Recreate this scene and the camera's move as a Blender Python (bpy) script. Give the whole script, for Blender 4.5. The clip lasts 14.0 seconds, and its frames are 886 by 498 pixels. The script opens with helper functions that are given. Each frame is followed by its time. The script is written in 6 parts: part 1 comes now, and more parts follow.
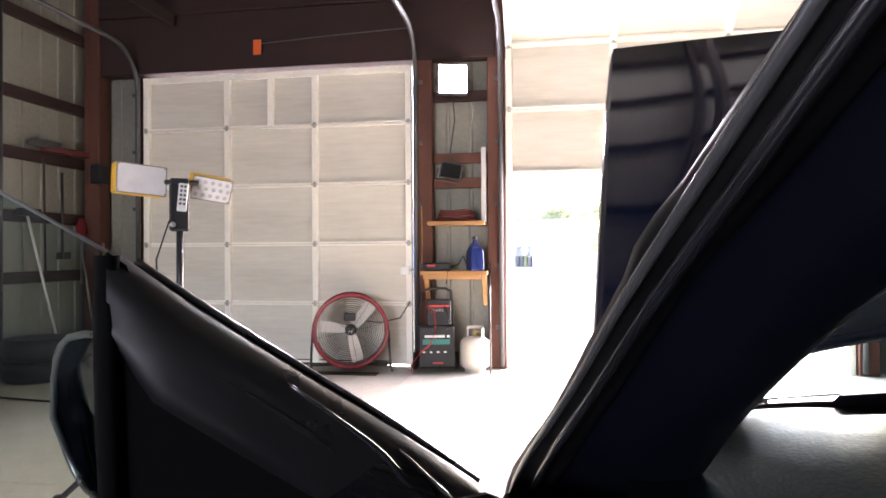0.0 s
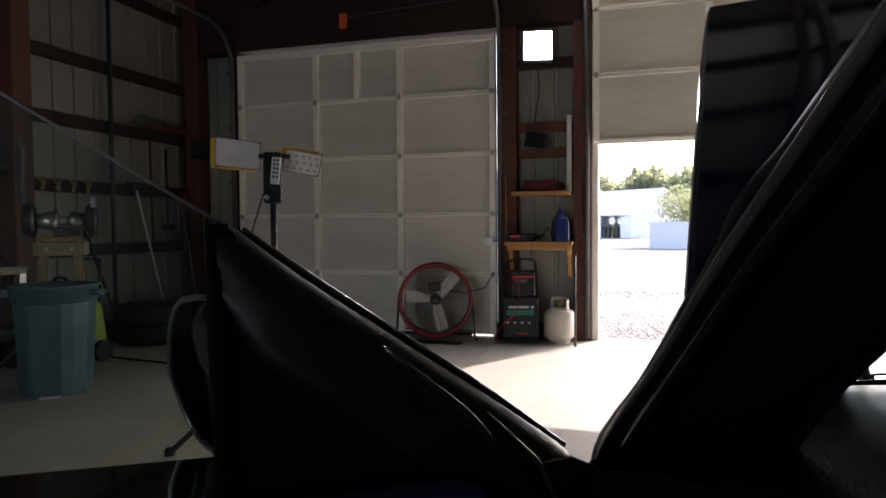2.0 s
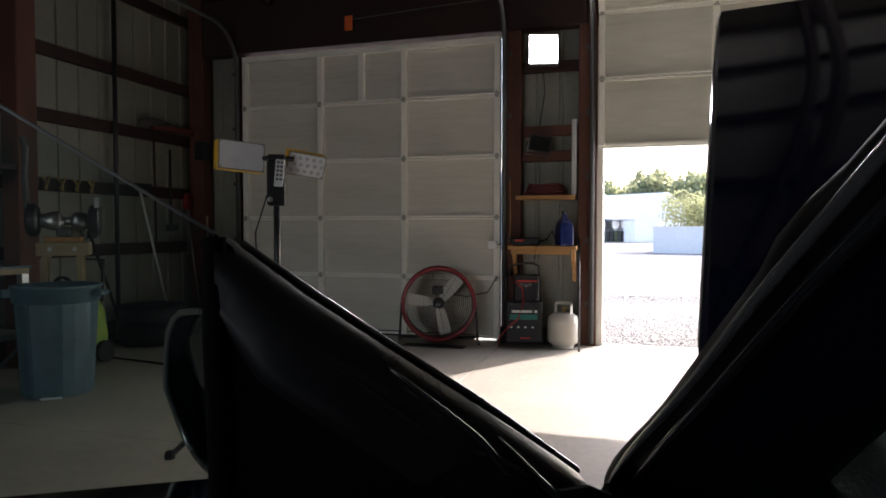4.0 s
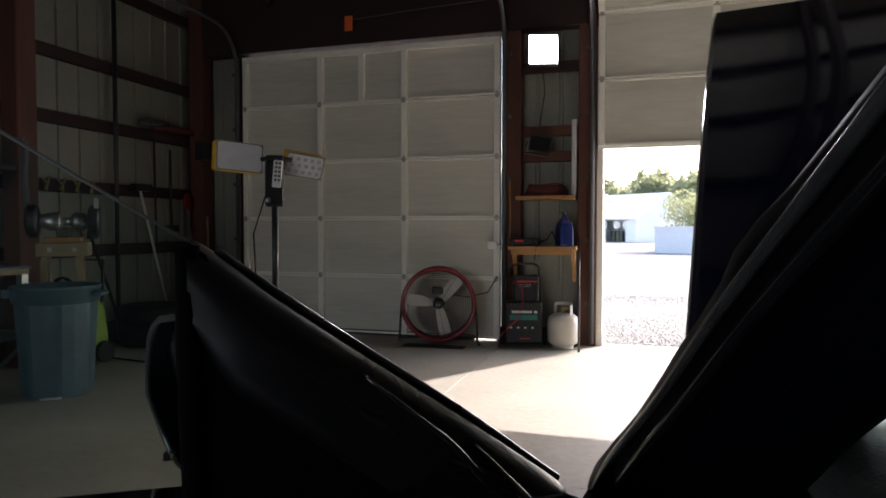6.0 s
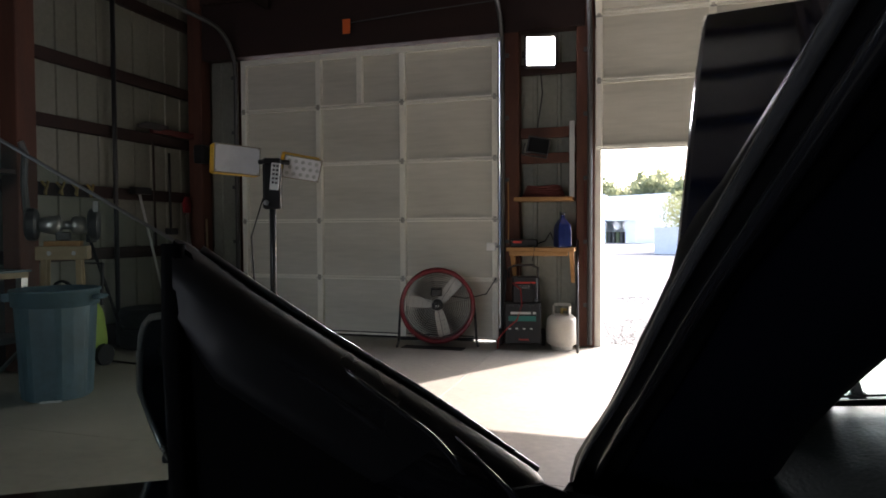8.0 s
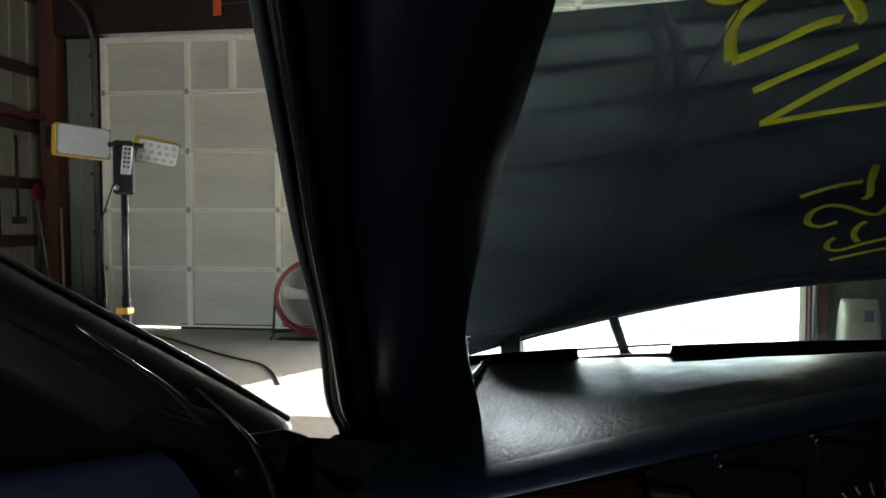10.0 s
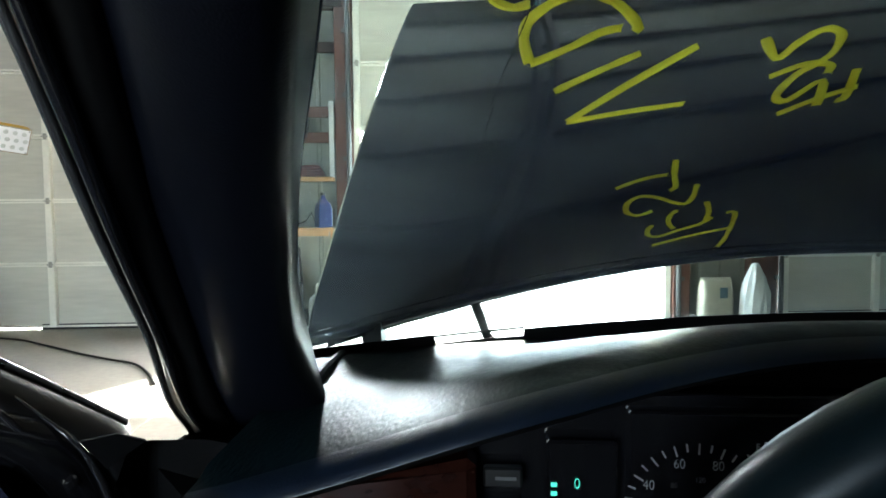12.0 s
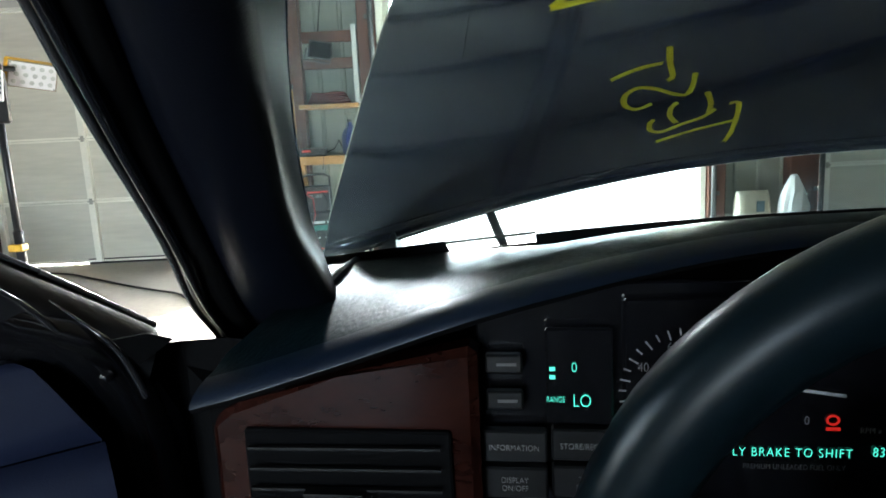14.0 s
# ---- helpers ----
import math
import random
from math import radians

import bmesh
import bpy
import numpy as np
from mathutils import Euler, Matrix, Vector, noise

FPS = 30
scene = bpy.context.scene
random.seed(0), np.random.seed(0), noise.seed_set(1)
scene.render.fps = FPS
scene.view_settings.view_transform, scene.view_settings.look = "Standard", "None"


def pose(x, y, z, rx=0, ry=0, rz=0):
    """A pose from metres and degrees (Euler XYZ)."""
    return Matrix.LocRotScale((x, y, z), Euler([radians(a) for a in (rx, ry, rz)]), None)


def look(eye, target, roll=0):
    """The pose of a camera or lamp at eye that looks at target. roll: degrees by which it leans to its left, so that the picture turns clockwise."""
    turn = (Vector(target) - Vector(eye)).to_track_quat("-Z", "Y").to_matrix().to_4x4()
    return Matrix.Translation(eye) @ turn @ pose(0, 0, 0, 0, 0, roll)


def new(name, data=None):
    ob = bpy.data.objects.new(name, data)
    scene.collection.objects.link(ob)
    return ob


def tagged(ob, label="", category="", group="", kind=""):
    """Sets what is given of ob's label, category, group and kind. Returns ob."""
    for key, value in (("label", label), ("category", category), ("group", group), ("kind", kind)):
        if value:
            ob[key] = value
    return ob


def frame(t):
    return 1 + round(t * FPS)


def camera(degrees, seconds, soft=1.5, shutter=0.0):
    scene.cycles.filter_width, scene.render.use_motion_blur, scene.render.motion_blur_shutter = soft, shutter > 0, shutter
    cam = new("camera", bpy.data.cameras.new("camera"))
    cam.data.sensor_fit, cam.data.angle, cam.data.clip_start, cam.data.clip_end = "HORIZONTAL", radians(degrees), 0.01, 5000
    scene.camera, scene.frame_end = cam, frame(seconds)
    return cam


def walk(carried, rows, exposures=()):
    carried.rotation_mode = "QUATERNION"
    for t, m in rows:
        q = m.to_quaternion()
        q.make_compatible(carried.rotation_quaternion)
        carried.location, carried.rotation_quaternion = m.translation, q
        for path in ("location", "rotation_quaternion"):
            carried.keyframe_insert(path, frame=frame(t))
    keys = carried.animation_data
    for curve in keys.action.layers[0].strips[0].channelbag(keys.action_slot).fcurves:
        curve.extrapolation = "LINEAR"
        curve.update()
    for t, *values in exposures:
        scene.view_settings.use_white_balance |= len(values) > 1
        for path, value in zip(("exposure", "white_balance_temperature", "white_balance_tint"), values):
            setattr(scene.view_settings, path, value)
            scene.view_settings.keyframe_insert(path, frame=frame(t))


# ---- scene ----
cam = camera(68.65, 14.0, soft=1.7)
PATH = [
    (0.0, -0.826, -0.913, 1.111, 90.43, 0.35, 8.84),
    (0.5, -0.837, -0.928, 1.109, 90.15, 0.49, 13.72),
    (1.0, -0.838, -0.938, 1.120, 89.71, 0.87, 16.17),
    (1.5, -0.828, -0.911, 1.109, 89.30, 0.96, 16.41),
    (2.0, -0.827, -0.922, 1.109, 87.92, 0.51, 16.21),
    (4.5, -0.840, -0.897, 1.121, 88.36, -0.32, 16.79),
    (5.0, -0.833, -0.898, 1.124, 89.02, -0.71, 17.88),
    (5.5, -0.826, -0.891, 1.118, 88.58, -0.90, 17.58),
    (6.0, -0.823, -0.893, 1.122, 88.12, -0.00, 16.64),
    (6.5, -0.821, -0.905, 1.128, 88.28, 0.25, 16.93),
    (7.0, -0.814, -0.903, 1.124, 88.35, 0.23, 16.94),
    (9.5, -0.748, -0.902, 1.109, 88.08, 1.02, 12.55),
    (10.0, -0.688, -0.917, 1.096, 87.67, -0.05, 6.83),
    (10.5, -0.651, -0.917, 1.103, 86.19, 0.33, 2.21),
    (11.0, -0.651, -0.924, 1.103, 86.87, 0.31, -2.14),
    (11.5, -0.649, -0.920, 1.096, 86.67, 0.39, -2.95),
    (12.0, -0.651, -0.922, 1.099, 86.58, 0.54, -2.83),
    (12.5, -0.642, -0.923, 1.096, 85.91, 0.57, -1.58),
    (13.0, -0.633, -0.920, 1.099, 84.50, 0.54, -1.30),
    (13.5, -0.639, -0.950, 1.099, 81.54, 2.16, -0.05),
    (14.0, -0.627, -0.939, 1.080, 80.10, 2.81, -0.17),
]
EXPO = [(0.0, 4.8, 6650, 29), (0.5, 3.55, 6650, 28), (1.0, 2.85, 6600, 27), (1.5, 2.4, 6600, 25), (2.0, 2.2, 6600, 23), (4.5, 2.2, 6550, 19), (7.0, 2.12, 6550, 19),
        (9.5, 3.2, 6500, 13), (10.0, 3.45, 6450, 8), (10.5, 4.1, 6300, 6), (12.0, 4.75, 6250, 7), (14.0, 4.95, 6250, 8)]
walk(cam, [(t, pose(*p)) for t, *p in PATH], EXPO)

# ---- world, sun and large lights ----
SUN_EL, SUN_AZ = 29.2, 32.7      # degrees; azimuth from +y towards +x
world = bpy.data.worlds.new("sky")
scene.world = world
world.use_nodes = True
wn = world.node_tree.nodes
sky = wn.new("ShaderNodeTexSky")
sky.sky_type = "NISHITA"
sky.sun_disc = False
sky.sun_elevation, sky.sun_rotation = radians(SUN_EL), radians(SUN_AZ)
sky.air_density, sky.dust_density = 1.0, 2.0
wn["Background"].inputs["Strength"].default_value = 0.125
world.node_tree.links.new(sky.outputs[0], wn["Background"].inputs[0])


def lamp(name, kind, energy, m, color=(1, 1, 1), **kw):
    d = bpy.data.lights.new(name, kind)
    d.energy, d.color = energy, color
    if kind == "SUN":
        d.angle = radians(kw["angle"])
    if kind == "AREA":
        d.shape, d.size, d.size_y = "RECTANGLE", kw["sx"], kw["sy"]
        d.spread = radians(kw["spread"]) if "spread" in kw else math.pi
    ob = new(name, d)
    ob.matrix_world = m
    return ob


sun_dir = Vector((math.sin(radians(SUN_AZ)) * math.cos(radians(SUN_EL)), math.cos(radians(SUN_AZ)) * math.cos(radians(SUN_EL)), math.sin(radians(SUN_EL))))
lamp("sun", "SUN", 2.5, look(sun_dir * 60, (0, 0, 0)), (1.0, 0.95, 0.87), angle=0.5)
# daylight through the half-open bay door
lamp("bay_daylight", "AREA", 15, look((0.38, 5.52, 0.95), (0.38, 0.0, 0.9)), (0.93, 0.97, 1.0), sx=3.0, sy=1.78)
# fill light in an added, unseen doorway behind the car, coloured like daylight
lamp("rear_fill", "AREA", 12, look((-3.3, -7.45, 1.4), (-2.6, 0.0, 1.3)), (0.93, 0.97, 1.0), sx=3.4, sy=2.7)
# the lit work lamp high on the post
lamp("work_lamp_light", "AREA", 2.0, look((-1.68, 5.12, 2.77), (-0.9, 0.0, 1.2)), (0.92, 0.97, 1.0), sx=0.26, sy=0.26, spread=150)


# ---- materials ----
def mat(name, col, rough=0.6, metal=0.0, var=0.25, scale=3.0, fine=60.0, bump=0.15, spec=0.5, stretch=(1, 1, 1), coat=0.0, rvar=0.1, col2=None, emit=None, power=0.0, per_object=0.0):
    m = bpy.data.materials.new(name)
    m.use_nodes = True
    nt = m.node_tree
    n, l = nt.nodes, nt.links
    b = n["Principled BSDF"]
    tc = n.new("ShaderNodeTexCoord")
    mp = n.new("ShaderNodeMapping")
    mp.inputs["Scale"].default_value = stretch
    l.new(tc.outputs["Object"], mp.inputs[0])
    big, small = n.new("ShaderNodeTexNoise"), n.new("ShaderNodeTexNoise")
    big.inputs["Scale"].default_value, big.inputs["Detail"].default_value = scale, 5
    small.inputs["Scale"].default_value, small.inputs["Detail"].default_value = fine, 4
    l.new(mp.outputs[0], big.inputs[0])
    l.new(mp.outputs[0], small.inputs[0])
    mixn = n.new("ShaderNodeMix")
    mixn.data_type = "FLOAT"
    mixn.inputs[0].default_value = 0.35
    l.new(big.outputs[0], mixn.inputs[2])
    l.new(small.outputs[0], mixn.inputs[3])
    ramp = n.new("ShaderNodeValToRGB")
    ramp.color_ramp.elements[0].position, ramp.color_ramp.elements[1].position = 0.3, 0.72
    dark = col2 or tuple(c * (1 - var) for c in col)
    lite = col if col2 else tuple(min(1, c * (1 + var * 0.6)) for c in col)
    ramp.color_ramp.elements[0].color, ramp.color_ramp.elements[1].color = (*dark, 1), (*lite, 1)
    l.new(mixn.outputs[0], ramp.inputs[0])
    out = ramp.outputs[0]
    if per_object:
        info, hsv = n.new("ShaderNodeObjectInfo"), n.new("ShaderNodeHueSaturation")
        mr = n.new("ShaderNodeMapRange")
        mr.inputs[3].default_value, mr.inputs[4].default_value = 1 - per_object, 1 + per_object
        l.new(info.outputs["Random"], mr.inputs[0])
        l.new(mr.outputs[0], hsv.inputs["Value"])
        l.new(out, hsv.inputs["Color"])
        out = hsv.outputs[0]
    l.new(out, b.inputs["Base Color"])
    rr = n.new("ShaderNodeMapRange")
    rr.inputs[3].default_value, rr.inputs[4].default_value = max(0.02, rough - rvar), min(1, rough + rvar)
    l.new(mixn.outputs[0], rr.inputs[0])
    l.new(rr.outputs[0], b.inputs["Roughness"])
    b.inputs["Metallic"].default_value = metal
    b.inputs["Specular IOR Level"].default_value = spec
    b.inputs["Coat Weight"].default_value = coat
    b.inputs["Coat Roughness"].default_value = 0.05
    if bump:
        bp = n.new("ShaderNodeBump")
        bp.inputs["Strength"].default_value, bp.inputs["Distance"].default_value = bump, 0.004
        l.new(small.outputs[0], bp.inputs["Height"])
        l.new(bp.outputs[0], b.inputs["Normal"])
    if emit:
        b.inputs["Emission Color"].default_value = (*emit, 1)
        b.inputs["Emission Strength"].default_value = power
    return m


def glass(name, tint, gloss=1.0, dust=0.0, dust_scale=4.0, haze=None):
    """A thin pane: clear, tinted, with a Fresnel reflection and a film of dust, which can carry painted lamp haze."""
    m = bpy.data.materials.new(name)
    m.use_nodes = True
    nt = m.node_tree
    n, l = nt.nodes, nt.links
    n.remove(n["Principled BSDF"])
    tr, gl, mx, fr = n.new("ShaderNodeBsdfTransparent"), n.new("ShaderNodeBsdfGlossy"), n.new("ShaderNodeMixShader"), n.new("ShaderNodeFresnel")
    tr.inputs[0].default_value = (*tint, 1)
    gl.inputs["Roughness"].default_value = 0.02
    mul = n.new("ShaderNodeMath")
    mul.operation = "MULTIPLY"
    mul.inputs[1].default_value = gloss
    fr.inputs[0].default_value = 1.45
    l.new(fr.outputs[0], mul.inputs[0])
    l.new(mul.outputs[0], mx.inputs[0])
    l.new(tr.outputs[0], mx.inputs[1])
    l.new(gl.outputs[0], mx.inputs[2])
    last = mx
    if dust:
        df, mx2, tc, ns, rp = n.new("ShaderNodeBsdfTranslucent"), n.new("ShaderNodeMixShader"), n.new("ShaderNodeTexCoord"), n.new("ShaderNodeTexNoise"), n.new("ShaderNodeMapRange")
        mp = n.new("ShaderNodeMapping")
        mp.vector_type = "TEXTURE"
        mp.inputs["Rotation"].default_value, mp.inputs["Scale"].default_value = (0, 0, 0.75), (2.2, 0.13, 2.2)
        df.inputs[0].default_value = (0.64, 0.89, 0.98, 1)
        ns.inputs["Scale"].default_value, ns.inputs["Detail"].default_value = dust_scale, 3
        rp.inputs[1].default_value, rp.inputs[2].default_value, rp.inputs[3].default_value, rp.inputs[4].default_value = 0.36, 0.68, dust * 0.28, dust
        l.new(tc.outputs["Object"], mp.inputs[0])
        l.new(mp.outputs[0], ns.inputs[0])
        l.new(ns.outputs[0], rp.inputs[0])
        amount = rp.outputs[0]
        if haze:        # lamp glare painted into the film, thicker towards the upper corner of the pane
            dot, gr, ml = n.new("ShaderNodeVectorMath"), n.new("ShaderNodeMapRange"), n.new("ShaderNodeMath")
            dot.operation = "DOT_PRODUCT"
            dot.inputs[1].default_value = (1.0, 0.45, 0.0)
            ml.operation = "MULTIPLY"
            gr.interpolation_type = "SMOOTHSTEP"
            gr.inputs[1].default_value, gr.inputs[2].default_value, gr.inputs[3].default_value, gr.inputs[4].default_value = *haze, 1.0, 0.16
            l.new(tc.outputs["Object"], dot.inputs[0])
            l.new(dot.outputs["Value"], gr.inputs[0])
            l.new(gr.outputs[0], ml.inputs[0])
            l.new(amount, ml.inputs[1])
            amount = ml.outputs[0]
        l.new(amount, mx2.inputs[0])
        l.new(mx.outputs[0], mx2.inputs[1])
        l.new(df.outputs[0], mx2.inputs[2])
        last = mx2
    l.new(last.outputs[0], n["Material Output"].inputs[0])
    return m


M = {}
M["concrete"] = mat("concrete", (0.47, 0.44, 0.38), 0.6, scale=1.1, fine=22, var=0.3, bump=0.12, col2=(0.27, 0.255, 0.22))
M["gravel"] = mat("gravel", (0.31, 0.305, 0.295), 0.95, scale=0.5, fine=45, var=0.3, bump=0.25, col2=(0.20, 0.197, 0.19))
M["stone"] = mat("stone", (0.34, 0.33, 0.31), 0.9, scale=9, fine=40, var=0.4)
nt = M["stone"].node_tree
geo, hsv, mr = nt.nodes.new("ShaderNodeNewGeometry"), nt.nodes.new("ShaderNodeHueSaturation"), nt.nodes.new("ShaderNodeMapRange")
mr.inputs[3].default_value, mr.inputs[4].default_value = 0.45, 1.7
nt.links.new(geo.outputs["Random Per Island"], mr.inputs[0])
nt.links.new(mr.outputs[0], hsv.inputs["Value"])
src = nt.nodes["Principled BSDF"].inputs["Base Color"].links[0].from_socket
nt.links.new(src, hsv.inputs["Color"])
nt.links.new(hsv.outputs[0], nt.nodes["Principled BSDF"].inputs["Base Color"])
M["siding"] = mat("siding", (0.27, 0.27, 0.225), 0.55, scale=0.9, fine=25, var=0.18, bump=0.05, col2=(0.17, 0.172, 0.14))
M["door_panel"] = mat("door_panel", (0.73, 0.695, 0.605), 0.6, scale=1.2, fine=16, var=0.1, bump=0.08, stretch=(0.25, 1, 2.2), col2=(0.53, 0.51, 0.435))
M["door_stile"] = mat("door_stile", (0.90, 0.87, 0.77), 0.5, scale=2, fine=30, var=0.12, bump=0.05)
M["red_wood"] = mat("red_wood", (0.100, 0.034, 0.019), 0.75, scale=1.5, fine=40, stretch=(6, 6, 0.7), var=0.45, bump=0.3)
# the red wood again, with shade put into its colour
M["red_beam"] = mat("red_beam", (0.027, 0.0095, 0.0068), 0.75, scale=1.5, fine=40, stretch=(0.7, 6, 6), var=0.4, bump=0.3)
M["roof_wood"] = mat("roof_wood", (0.026, 0.014, 0.010), 0.8, scale=1.0, fine=30, var=0.4, bump=0.3)
M["roof_sheet"] = mat("roof_sheet", (0.088, 0.082, 0.066), 0.5, scale=0.7, fine=14, var=0.15, bump=0.1)
M["pine"] = mat("pine", (0.40, 0.20, 0.065), 0.6, scale=2, fine=30, stretch=(1, 8, 8), var=0.35, bump=0.2)
M["plywood"] = mat("plywood", (0.32, 0.24, 0.14), 0.7, scale=2, fine=30, stretch=(1, 6, 6), var=0.3)
# highlights of the sail's top edge and the mirror rim, as a pale metal colour
M["bright_edge"] = mat("bright_edge", (0.30, 0.30, 0.31), 0.28, 0.85, scale=9, var=0.35, bump=0.04)
# highlight on the black door seal, put into a pale metallic colour
M["bead_bright"] = mat("bead_bright", (0.13, 0.13, 0.135), 0.2, 0.6, scale=12, var=0.3, bump=0.03, rvar=0.05)
M["steel"] = mat("steel", (0.42, 0.42, 0.42), 0.35, 0.9, scale=5, var=0.25, bump=0.05)
M["dull_steel"] = mat("dull_steel", (0.095, 0.095, 0.095), 0.6, 0.6, scale=5, var=0.35, bump=0.1)
M["black_metal"] = mat("black_metal", (0.02, 0.02, 0.022), 0.45, scale=8, var=0.4, bump=0.08)
M["black_plastic"] = mat("black_plastic", (0.013, 0.013, 0.014), 0.45, scale=8, var=0.3, bump=0.08, spec=0.35)
M["rubber"] = mat("rubber", (0.010, 0.010, 0.011), 0.6, scale=8, var=0.3, bump=0.15, spec=0.35)
M["seal_gloss"] = mat("seal_gloss", (0.005, 0.005, 0.0055), 0.38, scale=9, fine=60, var=0.3, bump=0.06, rvar=0.07, spec=0.25)
M["satin_black"] = mat("satin_black", (0.0075, 0.0075, 0.0085), 0.30, scale=9, fine=60, var=0.3, bump=0.05, rvar=0.08, spec=0.8)
M["bead_gloss"] = mat("bead_gloss", (0.012, 0.012, 0.014), 0.16, scale=9, fine=60, var=0.3, bump=0.03, rvar=0.05, spec=0.8, coat=0.5)
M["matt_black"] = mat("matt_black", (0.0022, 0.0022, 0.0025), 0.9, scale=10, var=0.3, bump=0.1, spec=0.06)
M["red_paint"] = mat("red_paint", (0.17, 0.008, 0.014), 0.35, scale=5, var=0.3)
M["red_plastic"] = mat("red_plastic", (0.32, 0.016, 0.016), 0.4, scale=5, var=0.2)
M["yellow"] = mat("yellow", (0.75, 0.42, 0.03), 0.45, scale=6, var=0.15)
M["yellow_worn"] = mat("yellow_worn", (0.34, 0.24, 0.07), 0.5, scale=9, var=0.35)
M["orange"] = mat("orange", (0.75, 0.13, 0.02), 0.6, var=0.15)
M["white_plastic"] = mat("white_plastic", (0.75, 0.75, 0.72), 0.4, var=0.1, scale=8, bump=0.04)
M["lens"] = mat("lens", (0.88, 0.86, 0.86), 0.22, var=0.08, scale=18, bump=0.05)
M["frame_grey"] = mat("frame_grey", (0.30, 0.25, 0.17), 0.4, var=0.2, scale=12, bump=0.03)
M["hinge_steel"] = mat("hinge_steel", (0.42, 0.40, 0.35), 0.45, 0.3, var=0.25, scale=12, bump=0.03)
M["led_chip"] = mat("led_chip", (0.55, 0.55, 0.52), 0.3, var=0.1, scale=30)
M["lamp_on"] = mat("lamp_on", (0.9, 0.9, 0.9), 0.4, emit=(0.93, 0.97, 1.0), power=12.0, bump=0)
M["bin_blue"] = mat("bin_blue", (0.055, 0.105, 0.13), 0.5, scale=4, fine=30, var=0.4, bump=0.1)
M["green"] = mat("green", (0.28, 0.42, 0.05), 0.5, scale=6, var=0.25)
M["teal"] = mat("teal", (0.012, 0.16, 0.135), 0.45, var=0.15)
M["tank_white"] = mat("tank_white", (0.56, 0.52, 0.45), 0.4, scale=3, var=0.15, bump=0.02)
M["blue_plastic"] = mat("blue_plastic", (0.008, 0.022, 0.13), 0.35, var=0.25)
M["label_white"] = mat("label_white", (0.58, 0.58, 0.56), 0.5, var=0.08)
M["paper"] = mat("paper", (0.34, 0.31, 0.235), 0.8, var=0.25, scale=7, fine=60, bump=0.1)
M["label_red"] = mat("label_red", (0.55, 0.03, 0.02), 0.5, var=0.1)
M["maroon"] = mat("maroon", (0.10, 0.016, 0.012), 0.7, scale=8, var=0.35)
M["blade"] = mat("blade", (0.62, 0.61, 0.56), 0.5, 0.1, scale=6, var=0.2)
# car
M["paint"] = mat("paint", (0.006, 0.008, 0.022), 0.12, var=0.15, scale=2, fine=300, bump=0.0, coat=1.0, rvar=0.03)
M["hood_paint"] = mat("hood_paint", (0.0026, 0.0056, 0.018), 0.06, var=0.2, scale=1.3, fine=400, bump=0.0, coat=0.0, rvar=0.03, spec=0.5)
M["gloss_black"] = mat("gloss_black", (0.005, 0.005, 0.006), 0.16, var=0.3, scale=12, fine=90, bump=0.04, rvar=0.06, spec=0.6)
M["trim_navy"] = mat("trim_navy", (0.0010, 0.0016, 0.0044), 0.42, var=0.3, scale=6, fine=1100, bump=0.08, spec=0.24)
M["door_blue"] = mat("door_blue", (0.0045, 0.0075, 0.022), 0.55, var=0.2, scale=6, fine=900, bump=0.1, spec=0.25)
M["dash"] = mat("dash", (0.0032, 0.0080, 0.0100), 0.37, var=0.3, scale=40, fine=330, bump=0.14, rvar=0.19, spec=0.10, stretch=(1.0, 0.45, 1.0))
M["dash"].node_tree.nodes["Principled BSDF"].inputs["Specular Tint"].default_value = (0.62, 0.98, 1.0, 1)
M["dash_lip"] = mat("dash_lip", (0.0040, 0.0080, 0.017), 0.32, var=0.2, scale=30, fine=700, bump=0.10, rvar=0.10, spec=0.42)
M["dash_dark"] = mat("dash_dark", (0.0026, 0.0029, 0.0035), 0.55, var=0.2, scale=8, fine=300, bump=0.15, spec=0.25)
M["wheel_leather"] = mat("wheel_leather", (0.0032, 0.0080, 0.0108), 0.34, var=0.3, scale=25, fine=900, bump=0.04, rvar=0.08, spec=0.16)
M["burl"] = mat("burl", (0.024, 0.0066, 0.004), 0.16, var=0.6, scale=18, fine=70, bump=0.0, spec=0.22, coat=0.0, stretch=(1, 1, 2.5), col2=(0.008, 0.0024, 0.002))
M["screen_black"] = mat("screen_black", (0.004, 0.004, 0.005), 0.15, var=0.1, bump=0)
M["button"] = mat("button", (0.0038, 0.0038, 0.0042), 0.45, var=0.15, scale=30, spec=0.25)
M["vfd"] = mat("vfd", (0.02, 0.2, 0.16), 0.5, emit=(0.10, 0.85, 0.62), power=0.045, bump=0)
M["warn_red"] = mat("warn_red", (0.3, 0.01, 0.01), 0.5, emit=(1.0, 0.03, 0.02), power=0.014, bump=0)
M["print_grey"] = mat("print_grey", (0.30, 0.30, 0.30), 0.6, var=0.05, bump=0)
M["print_dim"] = mat("print_dim", (0.08, 0.08, 0.08), 0.6, var=0.05, bump=0)
M["yellow_ink"] = mat("yellow_ink", (0.90, 0.74, 0.05), 0.6, var=0.25, scale=40, fine=200, bump=0.1, emit=None)
nt = M["yellow_ink"].node_tree
tl, mx = nt.nodes.new("ShaderNodeBsdfTranslucent"), nt.nodes.new("ShaderNodeMixShader")
tl.inputs[0].default_value = (1.0, 0.86, 0.06, 1)
mx.inputs[0].default_value = 0.7
nt.links.new(nt.nodes["Principled BSDF"].outputs[0], mx.inputs[1])
nt.links.new(tl.outputs[0], mx.inputs[2])
